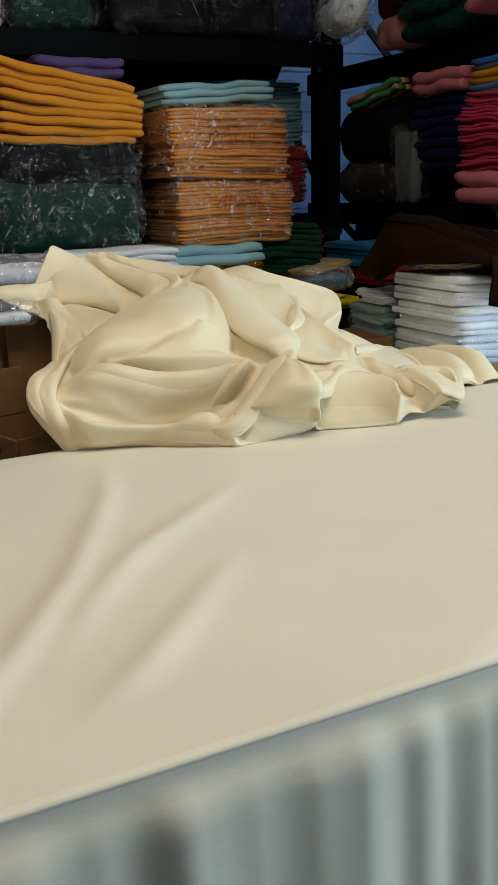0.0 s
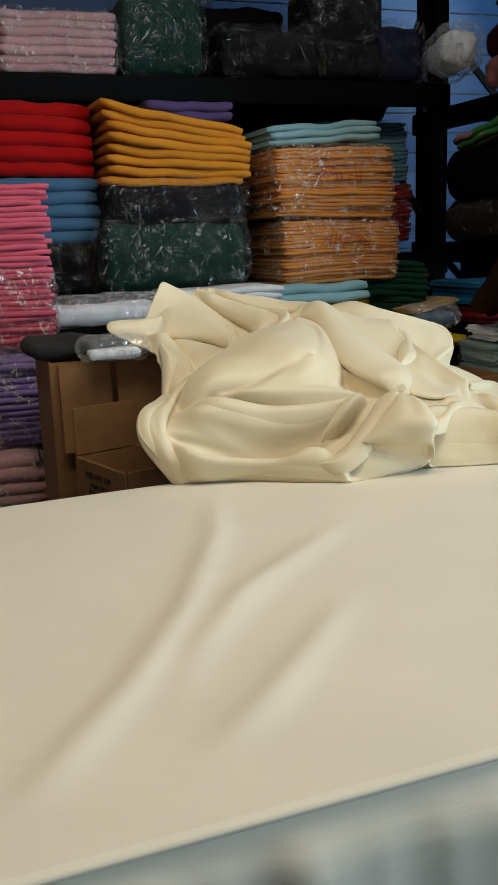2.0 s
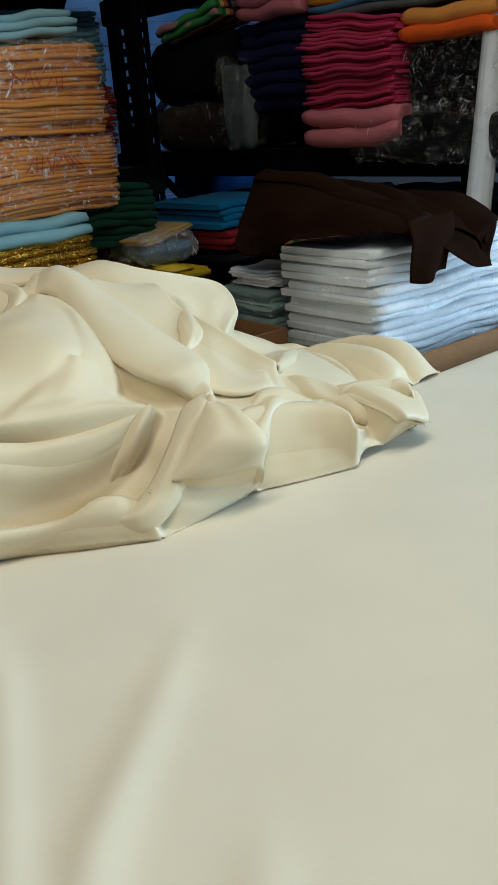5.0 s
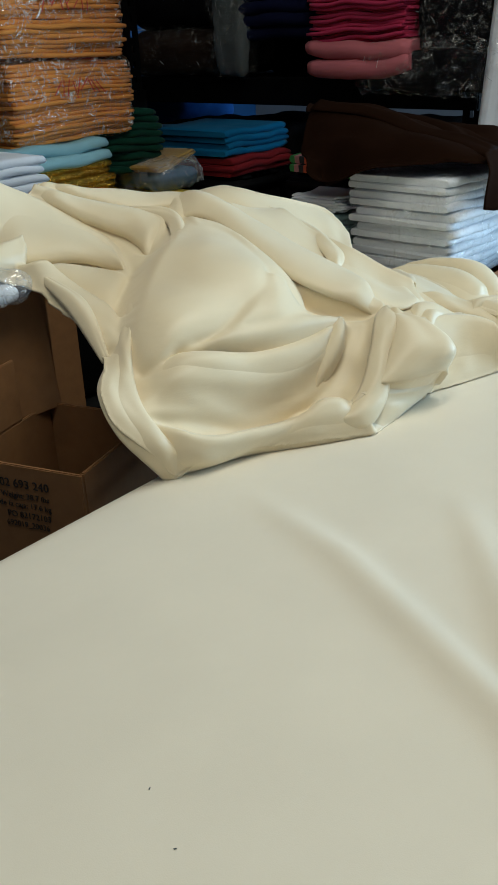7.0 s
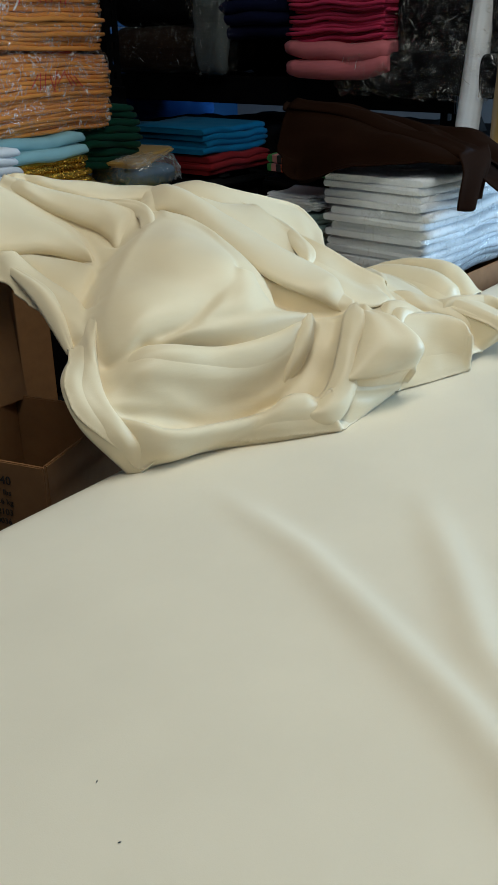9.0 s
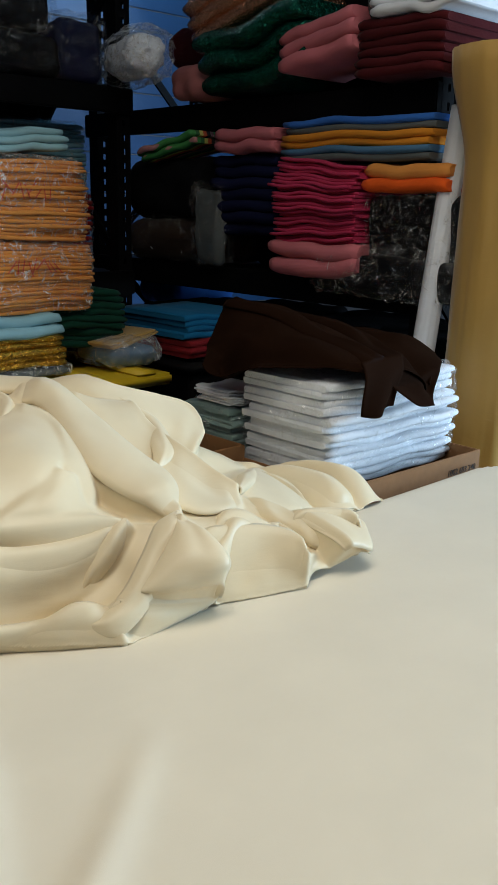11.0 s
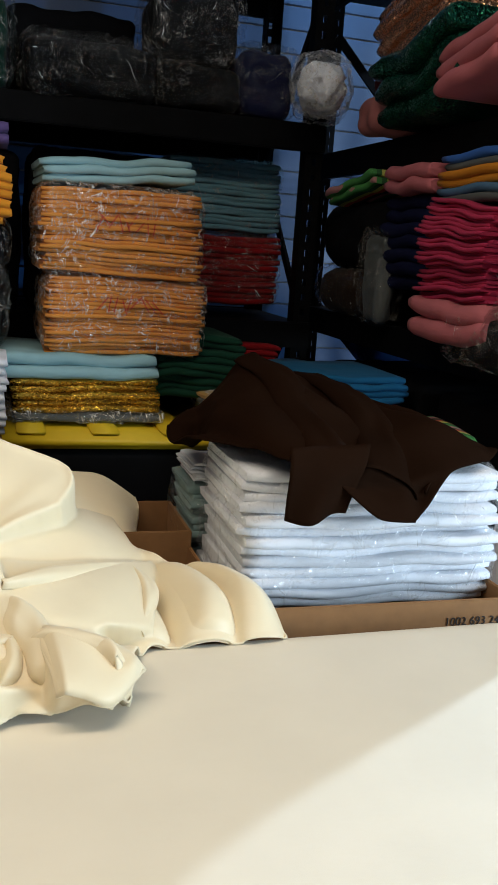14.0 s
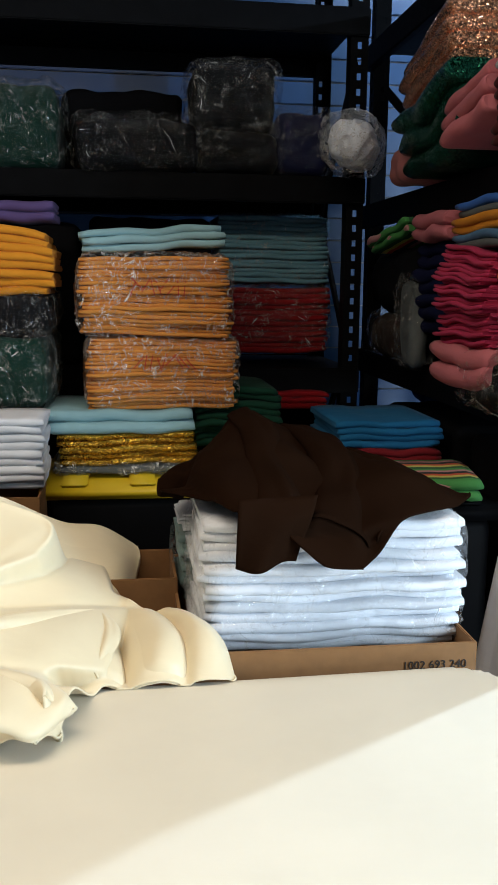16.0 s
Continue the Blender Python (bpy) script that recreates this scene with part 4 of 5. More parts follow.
box_right = carton(pose(1.595, 1.56, 0.0), 0.50, 0.56, 0.90, "brown cardboard box holding plastic-wrapped white cloths")
lettering("1002 693 240", 0.0205, pose(0.118, -0.0015, 0.852, 90), box_right)
box_mid = carton(pose(1.10, 1.86, 0.0), 0.50, 0.20, 0.93, "open brown cardboard box behind the table")
box_front = carton(pose(0.286, 1.695, 0.0, 0, 0, -72), 0.20, 0.22, 0.86, "open brown cardboard box with black print")
part("torn_flap", box_bm(-0.100, -0.094, 0.0, 0.14, 0.861, 0.960, 0.0015), CARD, box_front, smooth=False)
box_back = carton(pose(0.36, 1.868, 0.0), 0.265, 0.24, 1.045, "tall brown cardboard box with its flaps folded down")
for x0, x1, tilt in ((-0.115, -0.006, 4), (0.006, 0.115, 7)):
    ob = part("flap", box_bm(x0, x1, -0.005, 0.0, -0.19, 0.0, 0.001), CARD, box_back, smooth=False)
    ob.matrix_local = pose(0, -0.002, 1.042, -tilt)
lettering("1002 693 240", 0.0185, pose(-0.058, -0.0015, 0.822, 90), box_front)
lettering("Weight: 38.7 lbs", 0.0125, pose(-0.040, -0.0015, 0.806, 90), box_front)
lettering("de la caja: 17.6 kg", 0.0125, pose(-0.045, -0.0015, 0.791, 90), box_front)
lettering("PO 82172103", 0.0135, pose(-0.034, -0.0015, 0.774, 90), box_front)
lettering("692019_20036", 0.0125, pose(-0.038, -0.0015, 0.759, 90), box_front)


# ---- steel racks ----
def post_bm(height):
    """A slotted upright: front and side flange, each with rows of punched holes."""
    bm = bmesh.new()
    for z in range(int(height / 0.05)):
        z0 = z * 0.05
        box_bm(-0.03, 0.03, 0, 0.003, z0, z0 + 0.028, 0, bm)
        box_bm(-0.03, -0.007, 0, 0.003, z0 + 0.028, z0 + 0.05, 0, bm)
        box_bm(0.007, 0.03, 0, 0.003, z0 + 0.028, z0 + 0.05, 0, bm)
        box_bm(0.027, 0.03, 0.003, 0.06, z0, z0 + 0.028, 0, bm)
        box_bm(0.027, 0.03, 0.003, 0.029, z0 + 0.028, z0 + 0.05, 0, bm)
        box_bm(0.027, 0.03, 0.041, 0.06, z0 + 0.028, z0 + 0.05, 0, bm)
        box_bm(-0.03, -0.027, 0.003, 0.06, z0, z0 + 0.05, 0, bm)
    return bm


def rack(name, m, length, depth, height, levels, label):
    """Shelf rack along x, its front at y = 0; levels: the shelves' upper faces."""
    top = thing(name, m, label, "shelf rack", "black steel racks")
    pm = None
    for x in (0.03, length - 0.03):
        for y, turn in ((0, 0), (depth, 180)):
            if pm is None:
                ob = part("upright", post_bm(height), BLACK_METAL, top, smooth=False)
                pm = ob.data
            else:
                ob = part("upright", pm, None, top)
            ob.location, ob.rotation_euler = (x, y, 0), (0, 0, radians(turn))
        z = 0.25
        k = 0
        while z < height - 0.5:
            a, b = (0.05, depth - 0.05) if k % 2 == 0 else (depth - 0.05, 0.05)
            bm = box_bm(-0.006, 0.006, -0.016, 0.016, 0, math.hypot(b - a, 0.5))
            ob = part("brace", bm, BLACK_METAL, top, smooth=False)
            ob.matrix_local = Matrix.Translation((x, a, z)) @ Matrix.Rotation(math.atan2(-(b - a), 0.5), 4, "X")
            z += 0.5
            k += 1
    for z in levels:
        for y in (-0.022, depth - 0.008):
            part("beam", box_bm(0.0, length, y, y + 0.03, z - 0.085, z + 0.004, 0.004), BLACK_METAL, top, smooth=False)
        part("shelf_board", box_bm(0.01, length - 0.01, 0.01, depth - 0.01, z - 0.02, z, 0.002), BLACK_PLASTIC, top, smooth=False)
    return top


rack("storage_rack", pose(-0.75, 3.31, 0), 2.83, 0.62, 2.75, (0.55, 1.20, 1.855, 2.40), "black slotted-steel rack loaded with folded and bagged fabrics")
rack("storage_rack", pose(2.22, 3.80, 0, 0, 0, -90), 1.78, 0.60, 2.75, (0.62, 1.235, 1.80, 2.40), "black slotted-steel rack along the side wall, full of fabrics")


# ---- tote under the apricot bundles ----
def tote(m, w, d, h, lid, label, lid_label):
    top = thing("storage_tote", m, label, "tote", "storage totes")
    bm = softbox(w - 0.05, d - 0.05, h - 0.05, 0.03, (4, 4, 4))
    bmesh.ops.translate(bm, verts=bm.verts, vec=(0, 0.025, 0))
    part("tub", bm, BLACK_PLASTIC, top)
    bm = box_bm(-w / 2, w / 2, 0, d, h - 0.05, h - 0.012, 0.010)
    cover = part("lid", bm, lid, top, lid_label)
    for k in range(4):
        x = -w / 2 + 0.06 + k * (w - 0.2) / 3
        part("rib", box_bm(x, x + 0.075, 0.006, d - 0.006, h - 0.014, h, 0.004), lid, cover)
    return top


tote(pose(1.40, 2.68, 0.42), 0.78, 0.50, 0.52, YELLOW, "black storage tote with a yellow lid", "yellow ribbed lid")
tote(pose(1.40, 2.68, 0.0), 0.78, 0.50, 0.42, BLACK_PLASTIC, "black storage tote under another tote", "")
tote(pose(0.55, 2.74, 0.56), 0.80, 0.50, 0.56, BLACK_PLASTIC, "black storage tote under bagged fabrics", "")
tote(pose(0.55, 2.74, 0.0), 0.80, 0.50, 0.56, BLACK_PLASTIC, "black storage tote standing on the floor", "")

# ---- stacks in front of the back rack ----
stack("fabric_stack", pose(1.26, 2.80, 0.945), 0.40, 0.36, 0.018, 1, GREY, "flat grey cloth in plastic on a tote lid", wrap=FILM, seed=31)
stack("fabric_stack", pose(1.26, 2.80, 0.965), 0.40, 0.36, 0.095, 5, GOLD_SEQUIN, "stack of folded gold sequin cloth on a tote", seed=2, wave=0.008)
stack("fabric_stack", pose(1.23, 2.80, 1.062), 0.44, 0.38, 0.062, 2, LIGHT_BLUE, "folded light blue cloth on gold sequin cloth", seed=3, wave=0.008)
stack("fabric_bale", pose(1.365, 2.83, 1.128), 0.43, 0.36, 0.205, 19, APRICOT, "plastic-wrapped bale of apricot cloths", "fabric bale", FILM, seed=4, wave=0.006, jitter=0.010, bulge=0.02, sag=0.05, group="apricot bales")
stack("fabric_bale", pose(1.345, 2.83, 1.345), 0.43, 0.36, 0.225, 19, APRICOT, "plastic-wrapped bale of apricot cloths, upper one", "fabric bale", FILM, seed=5, wave=0.007, jitter=0.010, bulge=0.024, sag=-0.05, group="apricot bales")
stack("fabric_stack", pose(1.34, 2.90, 1.59, 0, -4, 2), 0.42, 0.28, 0.062, 3, LIGHT_BLUE, "loosely folded light blue cloth on an apricot bale", seed=6, wave=0.007)
stack("fabric_stack", pose(1.59, 2.87, 1.0), 0.26, 0.34, 0.19, 9, GREEN_DARK, "stack of folded dark green cloths", seed=7, wave=0.012, bulge=0.02)
stack("fabric_stack", pose(0.81, 2.86, 1.455), 0.47, 0.34, 0.19, 8, MUSTARD, "stack of folded mustard cloths", seed=8, wave=0.014, jitter=0.012, fan=0.20)
stack("fabric_stack", pose(0.90, 3.0, 1.675), 0.30, 0.24, 0.055, 2, PURPLE, "folded dull purple cloth behind the mustard stack", seed=9)
bundle("fabric_bundle", pose(0.80, 2.85, 1.335), 0.47, 0.34, 0.125, BLACK, FILM_DARK, "black cloth in a crinkled plastic bag", seed=10)
bundle("fabric_bundle", pose(0.79, 2.84, 1.125), 0.48, 0.36, 0.21, BOTTLE, FILM_BAG, "bottle green cloth in crinkled plastic", seed=11)
stack("fabric_stack", pose(0.38, 2.95, 1.49), 0.36, 0.30, 0.22, 5, RED, "stack of folded red cloths", seed=12, wave=0.012)
stack("fabric_stack", pose(0.37, 2.93, 1.285), 0.38, 0.32, 0.20, 5, STEEL_BLUE, "stack of folded steel blue cloths", seed=13)
bundle("fabric_bundle", pose(0.37, 2.93, 1.12), 0.38, 0.32, 0.16, BLACK, FILM_DARK, "dark cloth in plastic under a blue stack", seed=14)
stack("fabric_stack", pose(0.10, 2.32, 1.235), 0.42, 0.34, 0.20, 15, PINK, "tall stack of folded pink cloths", seed=15, jitter=0.012)
stack("fabric_bale", pose(0.10, 2.32, 1.03), 0.42, 0.34, 0.20, 15, PINK, "plastic-wrapped pink cloths below a loose stack", "fabric bale", FILM, seed=16)
stack("fabric_bale", pose(0.06, 2.22, 0.80), 0.42, 0.34, 0.22, 14, LILAC, "plastic-wrapped bale of lilac cloths", "fabric bale", FILM, seed=17)
stack("fabric_bale", pose(0.02, 2.14, 0.55), 0.42, 0.36, 0.24, 8, PALE_PINK, "plastic-wrapped bale of pale pink cloths", "fabric bale", FILM, seed=18)
stack("fabric_bale", pose(0.02, 2.14, 0.0), 0.46, 0.40, 0.54, 9, BLACK, "dark wrapped bale on the floor", "fabric bale", FILM, seed=19)
stack("fabric_stack", pose(0.86, 2.56, 0.95), 0.36, 0.22, 0.19, 9, WHITE, "stack of folded white cloths", seed=20)
carton(pose(0.80, 2.50, 0.0), 0.46, 0.22, 0.945, "cardboard box under folded white cloths")
bundle("fabric_bundle", pose(0.47, 2.40, 1.07), 0.30, 0.16, 0.05, WHITE, FILM_SOFT, "white cloth in a cloudy plastic bag", r=0.02, amp=0.008, seed=21)

# ---- back rack, middle and upper shelf ----
stack("fabric_bale", pose(1.80, 3.46, 1.245), 0.40, 0.36, 0.235, 12, SHADED_RED, "plastic-wrapped bale of red cloths", "fabric bale", FILM_BAG, seed=22)
stack("fabric_bale", pose(1.80, 3.50, 1.50), 0.40, 0.34, 0.235, 14, TEAL, "plastic-wrapped bale of dusty teal cloths", "fabric bale", FILM_BAG, seed=23)
stack("fabric_bale", pose(0.53, 3.30, 1.86), 0.40, 0.40, 0.20, 7, PALE_PINK, "plastic-wrapped bale of pale pink cloths with a copper edge", "fabric bale", FILM, seed=24)
bundle("fabric_bundle", pose(0.90, 3.28, 1.86), 0.30, 0.34, 0.26, BOTTLE, FILM_BAG, "bottle green cloth in a taut plastic bag", seed=25)
bundle("fabric_bundle", pose(1.30, 3.26, 1.86), 0.40, 0.24, 0.16, BLACK, FILM_DARK, "black cloth roll in crinkled plastic", seed=26)
bundle("fabric_bundle", pose(1.26, 3.52, 1.86), 0.42, 0.24, 0.30, BLACK, None, "black folded cloth behind a plastic roll", seed=27)
bundle("fabric_bundle", pose(1.64, 3.27, 1.86), 0.27, 0.26, 0.14, BLACK, FILM_DARK, "black cloth in dull plastic", seed=28)
bundle("fabric_bundle", pose(1.63, 3.32, 2.005), 0.28, 0.26, 0.21, BLACK, FILM_BAG, "black cloth in shiny crumpled plastic", seed=29)
bundle("fabric_bundle", pose(1.86, 3.28, 1.86), 0.18, 0.30, 0.20, NAVY, FILM_DARK, "dark blue cloth in plastic", seed=30)

# ---- white cloths in the right-hand box, brown cloth over them ----
stack("fabric_bale", pose(1.612, 1.65, 0.86), 0.465, 0.25, 0.232, 13, WHITE, "plastic-wrapped bale of white cloths in a box", "fabric bale", FILM_CLEAR, seed=32, wave=0.005, jitter=0.010)
stack("fabric_bale", pose(1.46, 1.93, 0.86), 0.20, 0.16, 0.135, 9, SEA, "wrapped bale of grey green cloths", "fabric bale", FILM_CLEAR, seed=33)
brown = thing("brown_cloth", pose(0, 0, 0), "crumpled dark brown cloth thrown over wrapped white cloths", "cloth")


LAPS.clear()


def lap(a, b, bulge, over=False):
    sheet(a, b, bulge, 0.012)
    if over:
        a, b = [[(x, y - 0.004, z + 0.007) for x, y, z in line] for line in (a, b)]
        sheet(a, b, bulge, 0.010, 0.006, BROWN, brown)


lap(((1.39, 2.02, 1.05), (1.435, 2.06, 1.16), (1.51, 2.10, 1.215), (1.62, 2.04, 1.19), (1.74, 1.94, 1.15), (1.87, 1.80, 1.09)),
    ((1.38, 1.84, 1.085), (1.385, 1.74, 1.125), (1.424, 1.615, 1.128), (1.50, 1.600, 1.118), (1.556, 1.599, 1.092), (1.621, 1.599, 1.080), (1.704, 1.602, 1.108), (1.775, 1.64, 1.112), (1.865, 1.72, 1.10)), 0.03)
lap(((1.385, 2.03, 1.05), (1.38, 1.95, 1.09), (1.38, 1.84, 1.095), (1.395, 1.70, 1.125)),
    ((1.44, 2.07, 1.17), (1.43, 1.94, 1.17), (1.43, 1.83, 1.155), (1.45, 1.70, 1.125)), 0.022)
lap(((1.47, 2.08, 1.215), (1.48, 1.94, 1.205), (1.475, 1.80, 1.17), (1.47, 1.612, 1.13)),
    ((1.54, 2.08, 1.205), (1.56, 1.94, 1.19), (1.55, 1.80, 1.155), (1.555, 1.605, 1.12)), 0.018, True)
lap(((1.58, 2.05, 1.20), (1.60, 1.90, 1.185), (1.60, 1.76, 1.145), (1.56, 1.60, 1.115)),
    ((1.70, 1.97, 1.17), (1.70, 1.85, 1.15), (1.69, 1.74, 1.125), (1.66, 1.598, 1.06)), 0.018, True)
lap(((1.70, 1.96, 1.165), (1.72, 1.84, 1.15), (1.70, 1.74, 1.13), (1.67, 1.60, 1.07)),
    ((1.87, 1.82, 1.10), (1.83, 1.76, 1.12), (1.80, 1.70, 1.115), (1.76, 1.64, 1.11)), 0.014, True)
drape("draped_cloth", LAPS, BROWN, brown, 0.65, 0.5, 0.0042)
flap = bmesh.new()
rows = []
for j in range(15):
    v = j / 14
    row = []
    for i in range(19):
        u = i / 18
        x = 1.434 + (0.135 - 0.035 * v) * u - 0.004 * v
        z = 1.148 + 0.006 * u - (0.115 + 0.006 * math.sin(u * 5)) * v
        y = 1.606 - 0.02 * math.sin(min(v * 4, 1.57)) + 0.010 * math.sin(u * 7 + v * 2) * v - 0.004
        row.append(flap.verts.new((x, y, z)))
    rows.append(row)
for j in range(14):
    for i in range(18):
        flap.faces.new((rows[j][i], rows[j + 1][i], rows[j + 1][i + 1], rows[j][i + 1]))
ob = part("hanging_corner", flap, BROWN, brown)
ob.modifiers.new("thickness", "SOLIDIFY").thickness = 0.003

# ---- gold satin bolts beside the side rack ----
def bolt(name, m, r, h, material, label, seed, folds=9, deep=0.08, flare=0.0):
    top = thing(name, m, label, "fabric bolt")
    bm = bmesh.new()
    nz, na = 40, 72
    rows = []
    for j in range(nz + 1):
        z = h * j / nz
        row = []
        for i in range(na):
            a = 2 * math.pi * i / na
            k = 1 + deep * noise.noise(Vector((math.cos(a) * 2.2, math.sin(a) * 2.2, z * 1.3 + seed))) + 0.03 * noise.noise(Vector((a * folds, z * 6, seed)))
            u = min(1.0, max(0.0, (z / h - 0.84) / 0.16))
            k *= 1 + flare * u * u * (3 - 2 * u)
            row.append(bm.verts.new((r * k * math.cos(a), r * k * math.sin(a), z)))
        rows.append(row)
    for j in range(nz):
        for i in range(na):
            bm.faces.new((rows[j][i], rows[j][(i + 1) % na], rows[j + 1][(i + 1) % na], rows[j + 1][i]))
    bm.faces.new(rows[-1])
    bm.faces.new(list(reversed(rows[0])))
    part("cloth_roll", bm, material, top)
    return top


# top flare added to bend the edge of its shadow on the table
bolt("fabric_bolt", pose(2.13, 1.76, 0, 0, 2, 0), 0.115, 1.85, GOLD_SATIN, "gold satin cloth rolled upright beside the rack", 3, flare=0.55)
bolt("fabric_bolt", pose(1.925, 1.93, 0, 0, 9, 0), 0.032, 1.75, WHITE, "slim white cloth roll leaning beside a gold bolt", 6)

white_roll = thing("fabric_roll", pose(2.075, 3.36, 1.945, 90, 0, -20), "white cloth roll in crumpled clear plastic", "fabric roll")
bm = softbox(0.135, 0.125, 0.36, 0.055, (22, 22, 34), 0.017, 15, 12, True)
bmesh.ops.translate(bm, verts=bm.verts, vec=(0, -0.0625, 0.01))
part("cloth", bm, WHITE, white_roll)
bm = softbox(0.185, 0.175, 0.42, 0.07, (30, 30, 44), 0.014, 17, 31, True)
bmesh.ops.translate(bm, verts=bm.verts, vec=(0, -0.0875, -0.01))
part("plastic_bag", bm, FILM, white_roll, "crinkled clear plastic bag", False)

# ---- things on the side rack ----
T90 = lambda x, y, z: pose(x, y, z, 0, 0, -90)
stack("fabric_stack", T90(2.12, 2.385, 1.34), 0.34, 0.32, 0.25, 24, FUCHSIA, "slumped stack of fuchsia cloths", seed=34, wave=0.007, jitter=0.016, bulge=0.035, sag=0.18)
stack("fabric_stack", T90(2.09, 2.38, 1.245), 0.36, 0.34, 0.10, 2, ROSE, "folded rose pink cloth under a fuchsia stack", seed=35, wave=0.012, sag=0.1)
stack("fabric_stack", T90(2.14, 2.27, 1.59), 0.58, 0.34, 0.125, 6, [GREY, STEEL_BLUE, MUSTARD, MUSTARD, GREY, ROYAL], "stack of grey, blue and mustard cloths", seed=36)
stack("fabric_stack", T90(2.15, 2.755, 1.36), 0.32, 0.34, 0.26, 7, NAVY, "stack of folded navy cloths", seed=37)
stack("fabric_stack", T90(2.13, 2.73, 1.625), 0.29, 0.30, 0.075, 2, ROSE, "folded rose cloth on a navy stack", seed=38)
stack("fabric_stack", pose(2.08, 2.66, 1.835, 0, -9, -90), 0.50, 0.34, 0.19, 3, GREEN_SEQUIN, "rolled green sequin cloth hanging over the shelf edge", seed=39, wave=0.02, jitter=0.02)
stack("fabric_stack", pose(2.12, 2.80, 2.03, 0, -13, -90), 0.42, 0.34, 0.19, 4, COPPER_SEQUIN, "stack of copper sequin cloth", seed=40)
stack("fabric_stack", pose(2.08, 2.37, 1.87, 0, -9, -90), 0.30, 0.30, 0.12, 3, ROSE, "folded rose pink cloth on the upper shelf", seed=41)
stack("fabric_stack", T90(2.10, 2.08, 1.81), 0.30, 0.34, 0.15, 6, MAROON, "maroon cloth hanging over the shelf edge", seed=42)
stack("fabric_stack", T90(2.12, 2.06, 1.50), 0.30, 0.34, 0.075, 2, [ORANGE, APRICOT], "folded orange and apricot cloth on the side rack", seed=43)
bundle("fabric_bundle", T90(2.14, 2.04, 1.245), 0.34, 0.34, 0.25, BLACK, FILM_DARK, "black cloth in loose plastic", seed=44)
stack("fabric_stack", pose(2.03, 2.72, 1.02), 0.32, 0.36, 0.08, 4, BLUE, "stack of folded bright blue cloths", seed=45)
tote(pose(2.03, 2.70, 0.0), 0.31, 0.40, 0.955, BLACK_PLASTIC, "black storage bin under blue cloths", "")

# ---- black parcels added to fill the dark depths of the racks ----
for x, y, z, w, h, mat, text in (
    (-0.30, 3.45, 1.20, 0.60, 0.48, BLACK, "black filler parcel added for the dark depth of the rack"),
    (0.30, 3.45, 1.20, 0.52, 0.50, BLACK, "black filler parcel added for the dark depth of the rack"),
    (0.85, 3.45, 1.20, 0.50, 0.50, BLACK, "black filler parcel added for the dark depth of the rack"),
    (1.35, 3.47, 1.20, 0.44, 0.52, BLACK, "black filler parcel added for the dark depth of the rack"),
    (-0.30, 3.40, 0.55, 0.62, 0.52, BLACK, "black filler parcel added for the dark low shelf"),
    (0.40, 3.40, 0.55, 0.66, 0.52, BLACK, "black filler parcel added for the dark low shelf"),
    (1.10, 3.40, 0.55, 0.66, 0.52, BLACK, "black filler parcel added for the dark low shelf"),
    (1.72, 3.40, 0.55, 0.52, 0.50, BLACK, "black filler parcel added for the dark low shelf"),
    (0.0, 3.45, 1.86, 0.60, 0.26, BLACK, "black filler parcel added for the dark upper shelf"),
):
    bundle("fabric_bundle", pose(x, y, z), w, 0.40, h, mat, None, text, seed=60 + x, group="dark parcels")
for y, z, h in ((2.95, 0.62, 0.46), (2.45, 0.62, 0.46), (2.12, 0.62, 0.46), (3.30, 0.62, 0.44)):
    bundle("fabric_bundle", T90(2.24, y, z), 0.40, 0.50, h, BLACK, None, "black filler parcel added for the dark lower side rack", seed=70 + y, group="dark parcels")
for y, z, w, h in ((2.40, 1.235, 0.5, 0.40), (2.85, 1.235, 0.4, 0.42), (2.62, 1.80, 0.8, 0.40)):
    bundle("fabric_bundle", T90(2.46, y, z), w, 0.30, h, BLACK, None, "black filler parcel added for the dark behind brighter cloths", seed=80 + y, group="dark parcels")

# ---- more things among the racks ----
stack("fabric_stack", pose(1.415, 1.93, 1.002), 0.11, 0.12, 0.035, 6, WHITE, "small stack of folded white cloths", seed=90, wave=0.01)
stack("fabric_stack", pose(2.03, 2.71, 0.957), 0.31, 0.34, 0.06, 3, DARK_RED, "folded dark red cloths under blue cloths", seed=91)
bundle("fabric_bundle", pose(1.70, 2.76, 0.948), 0.18, 0.22, 0.06, STEEL_BLUE, FILM_SOFT, "blue and gold cloth in a loose plastic bag", r=0.03, seed=92)
stack("fabric_stack", pose(1.72, 2.80, 1.018, 0, -10, 12), 0.22, 0.20, 0.02, 2, GOLD_SATIN, "folded gold satin cloth on a plastic bag", seed=93)
bundle("fabric_bundle", pose(0.33, 1.88, 1.046), 0.27, 0.20, 0.038, CHARCOAL, None, "charcoal cloth lying on a tall box", r=0.017, seed=94)
bundle("plastic_bag", pose(0.36, 1.82, 1.048), 0.11, 0.06, 0.022, WHITE, FILM_SOFT, "crumpled white plastic bag on a box", "plastic bag", r=0.01, amp=0.008, seed=95)
bundle("fabric_bundle", T90(2.10, 3.02, 1.805), 0.20, 0.34, 0.12, CORAL, None, "coral cloth pushed in beside a white roll", r=0.05, amp=0.02, seed=96)
bundle("fabric_bundle", T90(2.22, 3.12, 1.93), 0.34, 0.34, 0.15, MAROON, None, "maroon cloth on the upper shelf", r=0.06, amp=0.02, seed=97)
bundle("fabric_roll", T90(2.16, 3.24, 1.24), 0.50, 0.40, 0.16, shade("dark umber cloth", 0.03, 0.016, 0.01), FILM_DARK, "dark umber cloth roll in plastic", "fabric roll", r=0.07, seed=98)
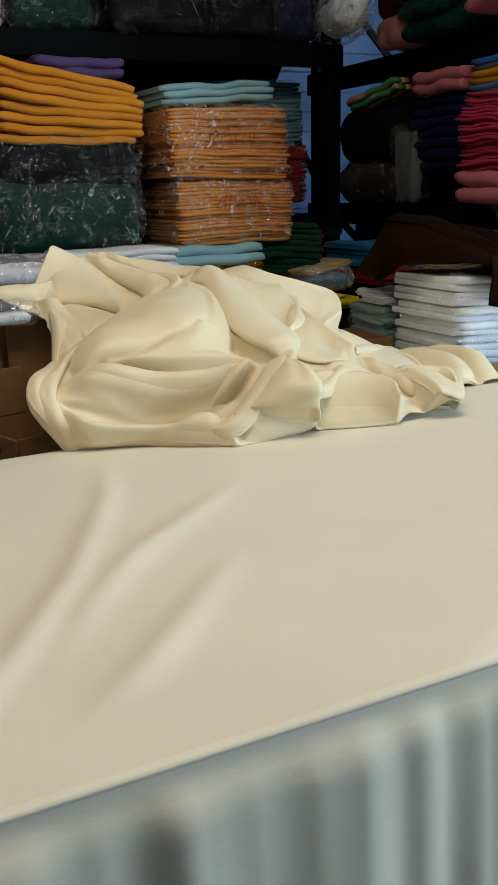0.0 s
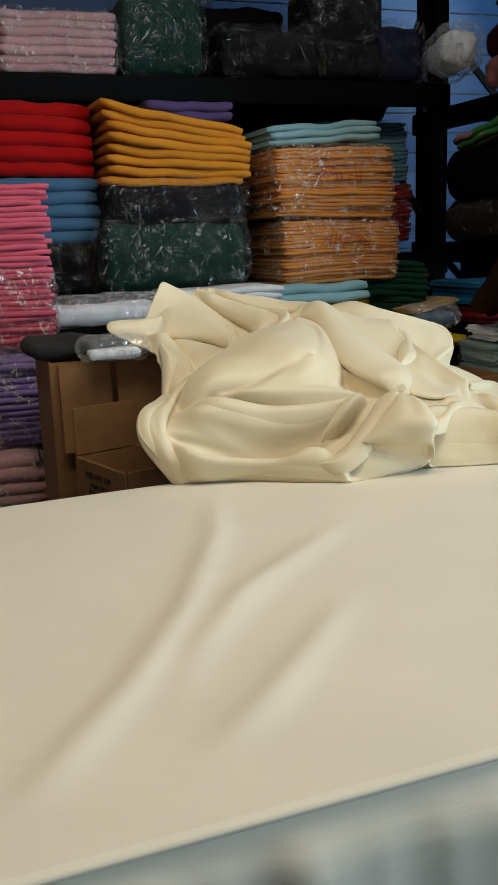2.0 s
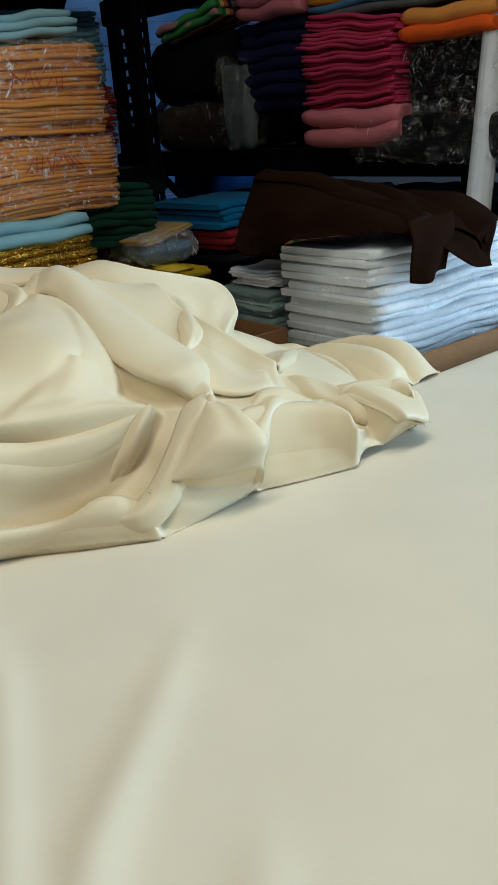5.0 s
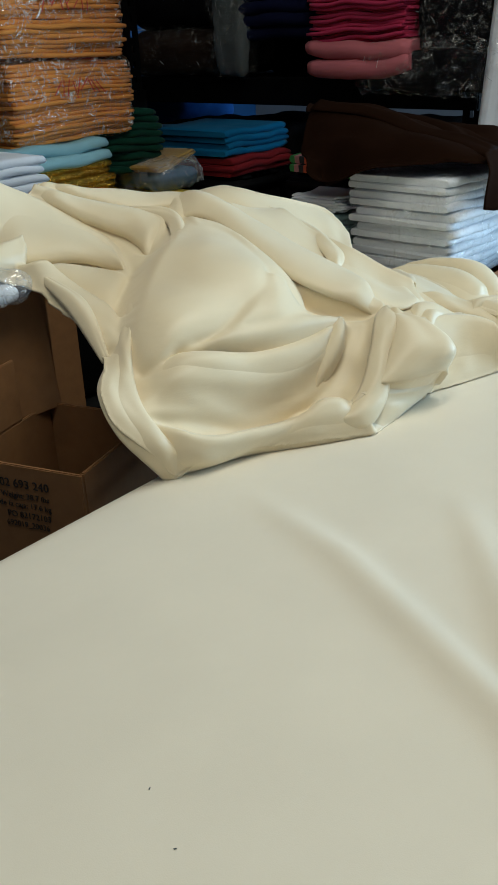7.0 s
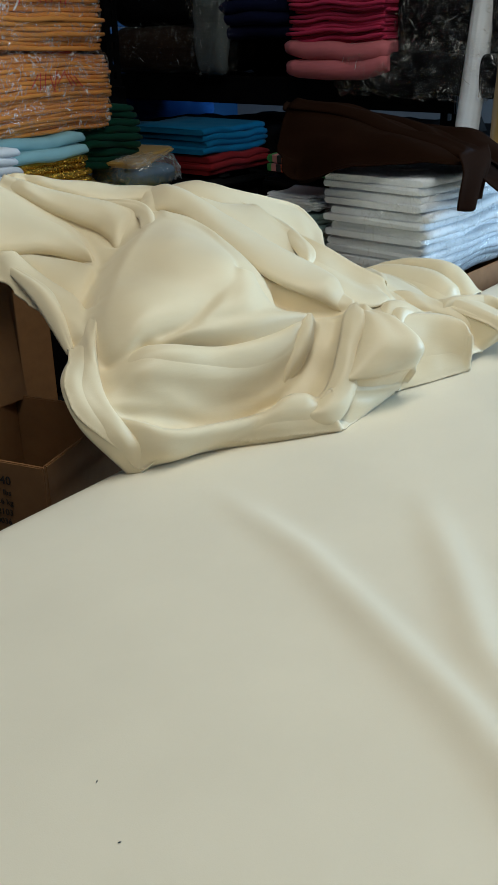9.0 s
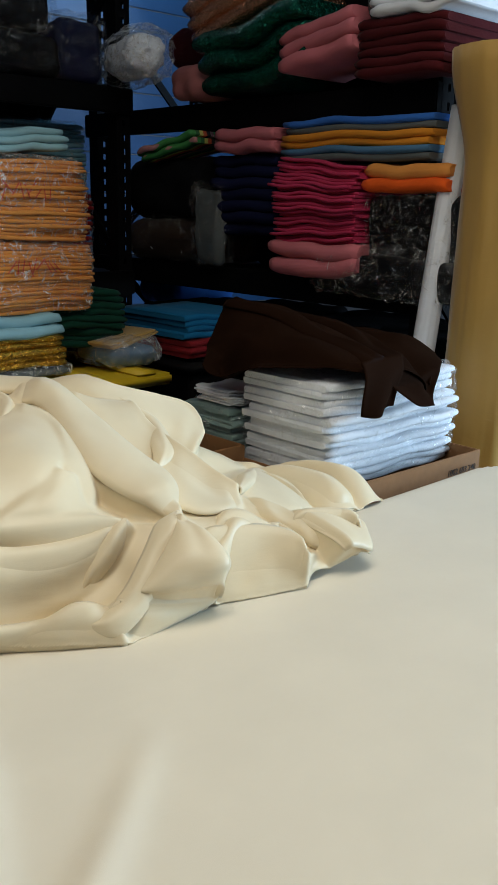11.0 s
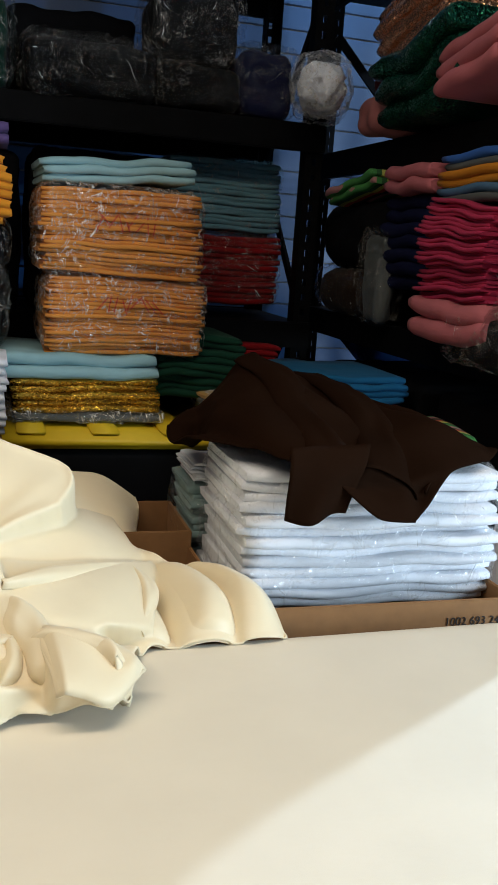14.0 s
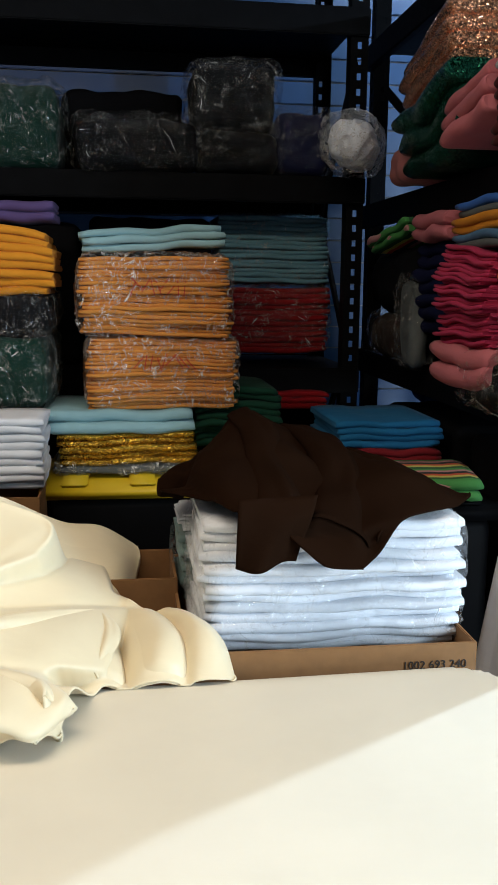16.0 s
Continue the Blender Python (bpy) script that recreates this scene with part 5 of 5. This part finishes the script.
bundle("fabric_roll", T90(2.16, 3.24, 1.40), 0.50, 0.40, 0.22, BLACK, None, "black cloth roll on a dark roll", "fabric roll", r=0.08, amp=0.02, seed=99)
stack("blanket", pose(2.13, 3.14, 1.635, 0, -14, -80), 0.28, 0.24, 0.045, 2, SERAPE, "folded blanket with green, red and yellow stripes", "blanket", seed=100, wave=0.012)
bundle("plastic_sheet", T90(2.13, 2.93, 1.24), 0.14, 0.06, 0.27, GREY, FILM_DARK, "loose crumpled plastic hanging from the shelf", "plastic sheet", r=0.03, amp=0.02, seed=101)
bundle("fabric_bundle", T90(2.40, 3.58, 1.04), 0.30, 0.34, 0.16, ROYAL, None, "royal blue cloth behind the corner posts", r=0.05, amp=0.03, seed=102)
stack("fabric_stack", pose(1.83, 3.25, 1.065), 0.26, 0.26, 0.06, 3, SHADED_RED, "folded red cloths on the low shelf", seed=103)
tote(pose(1.98, 2.14, 0.0), 0.34, 0.30, 1.0, BLACK_PLASTIC, "black storage bin beside the wrapped white cloths", "")
stack("blanket", pose(1.93, 2.14, 1.002, 0, 0, -8), 0.30, 0.26, 0.05, 2, SERAPE, "folded striped blanket lying on a black bin", "blanket", seed=104)
stack("fabric_stack", T90(2.09, 2.03, 1.965), 0.28, 0.30, 0.10, 4, WHITE, "folded white cloths on maroon cloth", seed=105, wave=0.012)
bundle("fabric_bundle", T90(2.14, 2.20, 1.965), 0.12, 0.30, 0.16, GREY, None, "dark grey cloth on the upper shelf", r=0.04, amp=0.015, seed=106)
bundle("plastic_sheet", T90(2.11, 2.10, 1.20), 0.55, 0.05, 0.12, BLACK, FILM_BAG, "shiny plastic film sagging from the shelf edge", "plastic sheet", r=0.02, amp=0.02, seed=107)


def basket(m, w, d, h):
    """Shallow woven basket: bands that pass over and under upright ribs."""
    top = thing("woven_basket", m, "shallow orange-brown woven basket on the top shelf", "basket")
    cane = solid("orange cane", (0.42, 0.16, 0.03), 0.5, 0, 0.25, 40)
    part("bottom", box_bm(-w / 2, w / 2, 0, d, 0, 0.008, 0.002), cane, top)
    n = 22
    for k in range(5):
        z = 0.012 + k * (h - 0.02) / 5
        bm = bmesh.new()
        rows = []
        for i in range(n * 4 + 1):
            u = i / (n * 4)
            y = 0.004 * math.sin(u * n * math.pi + math.pi * k)
            rows.append([bm.verts.new(((u - 0.5) * w, y, z)), bm.verts.new(((u - 0.5) * w, y, z + (h - 0.02) / 5 * 0.9))])
        for a, b in zip(rows[:-1], rows[1:]):
            bm.faces.new((a[0], a[1], b[1], b[0]))
        ob = part("band", bm, cane, top)
        ob.modifiers.new("thickness", "SOLIDIFY").thickness = 0.003
    part("rim", box_bm(-w / 2, w / 2, -0.008, 0.008, h - 0.012, h + 0.006, 0.004), cane, top)
    return top


basket(pose(2.15, 2.60, 2.402, 0, 0, -90), 0.46, 0.34, 0.13)
RED_PEN = solid("red marker ink", (0.45, 0.02, 0.01), 0.6)
for ob in [o for o in bpy.data.objects if o.name.startswith("fabric_bale") and "apricot" in str(o.get("label", ""))]:
    rng = random.Random(len(ob.name))
    for k in range(9):
        x = -0.07 + k * 0.019 + rng.uniform(-0.004, 0.004)
        bm = box_bm(-0.0012, 0.0012, -0.0008, 0.0, -0.022, 0.022)
        mark = part("pen_mark", bm, RED_PEN, ob, smooth=False)
        mark.matrix_local = Matrix.Translation((x, -0.033, 0.14 + rng.uniform(-0.008, 0.008))) @ Matrix.Rotation(rng.uniform(-0.8, 0.8), 4, "Y")
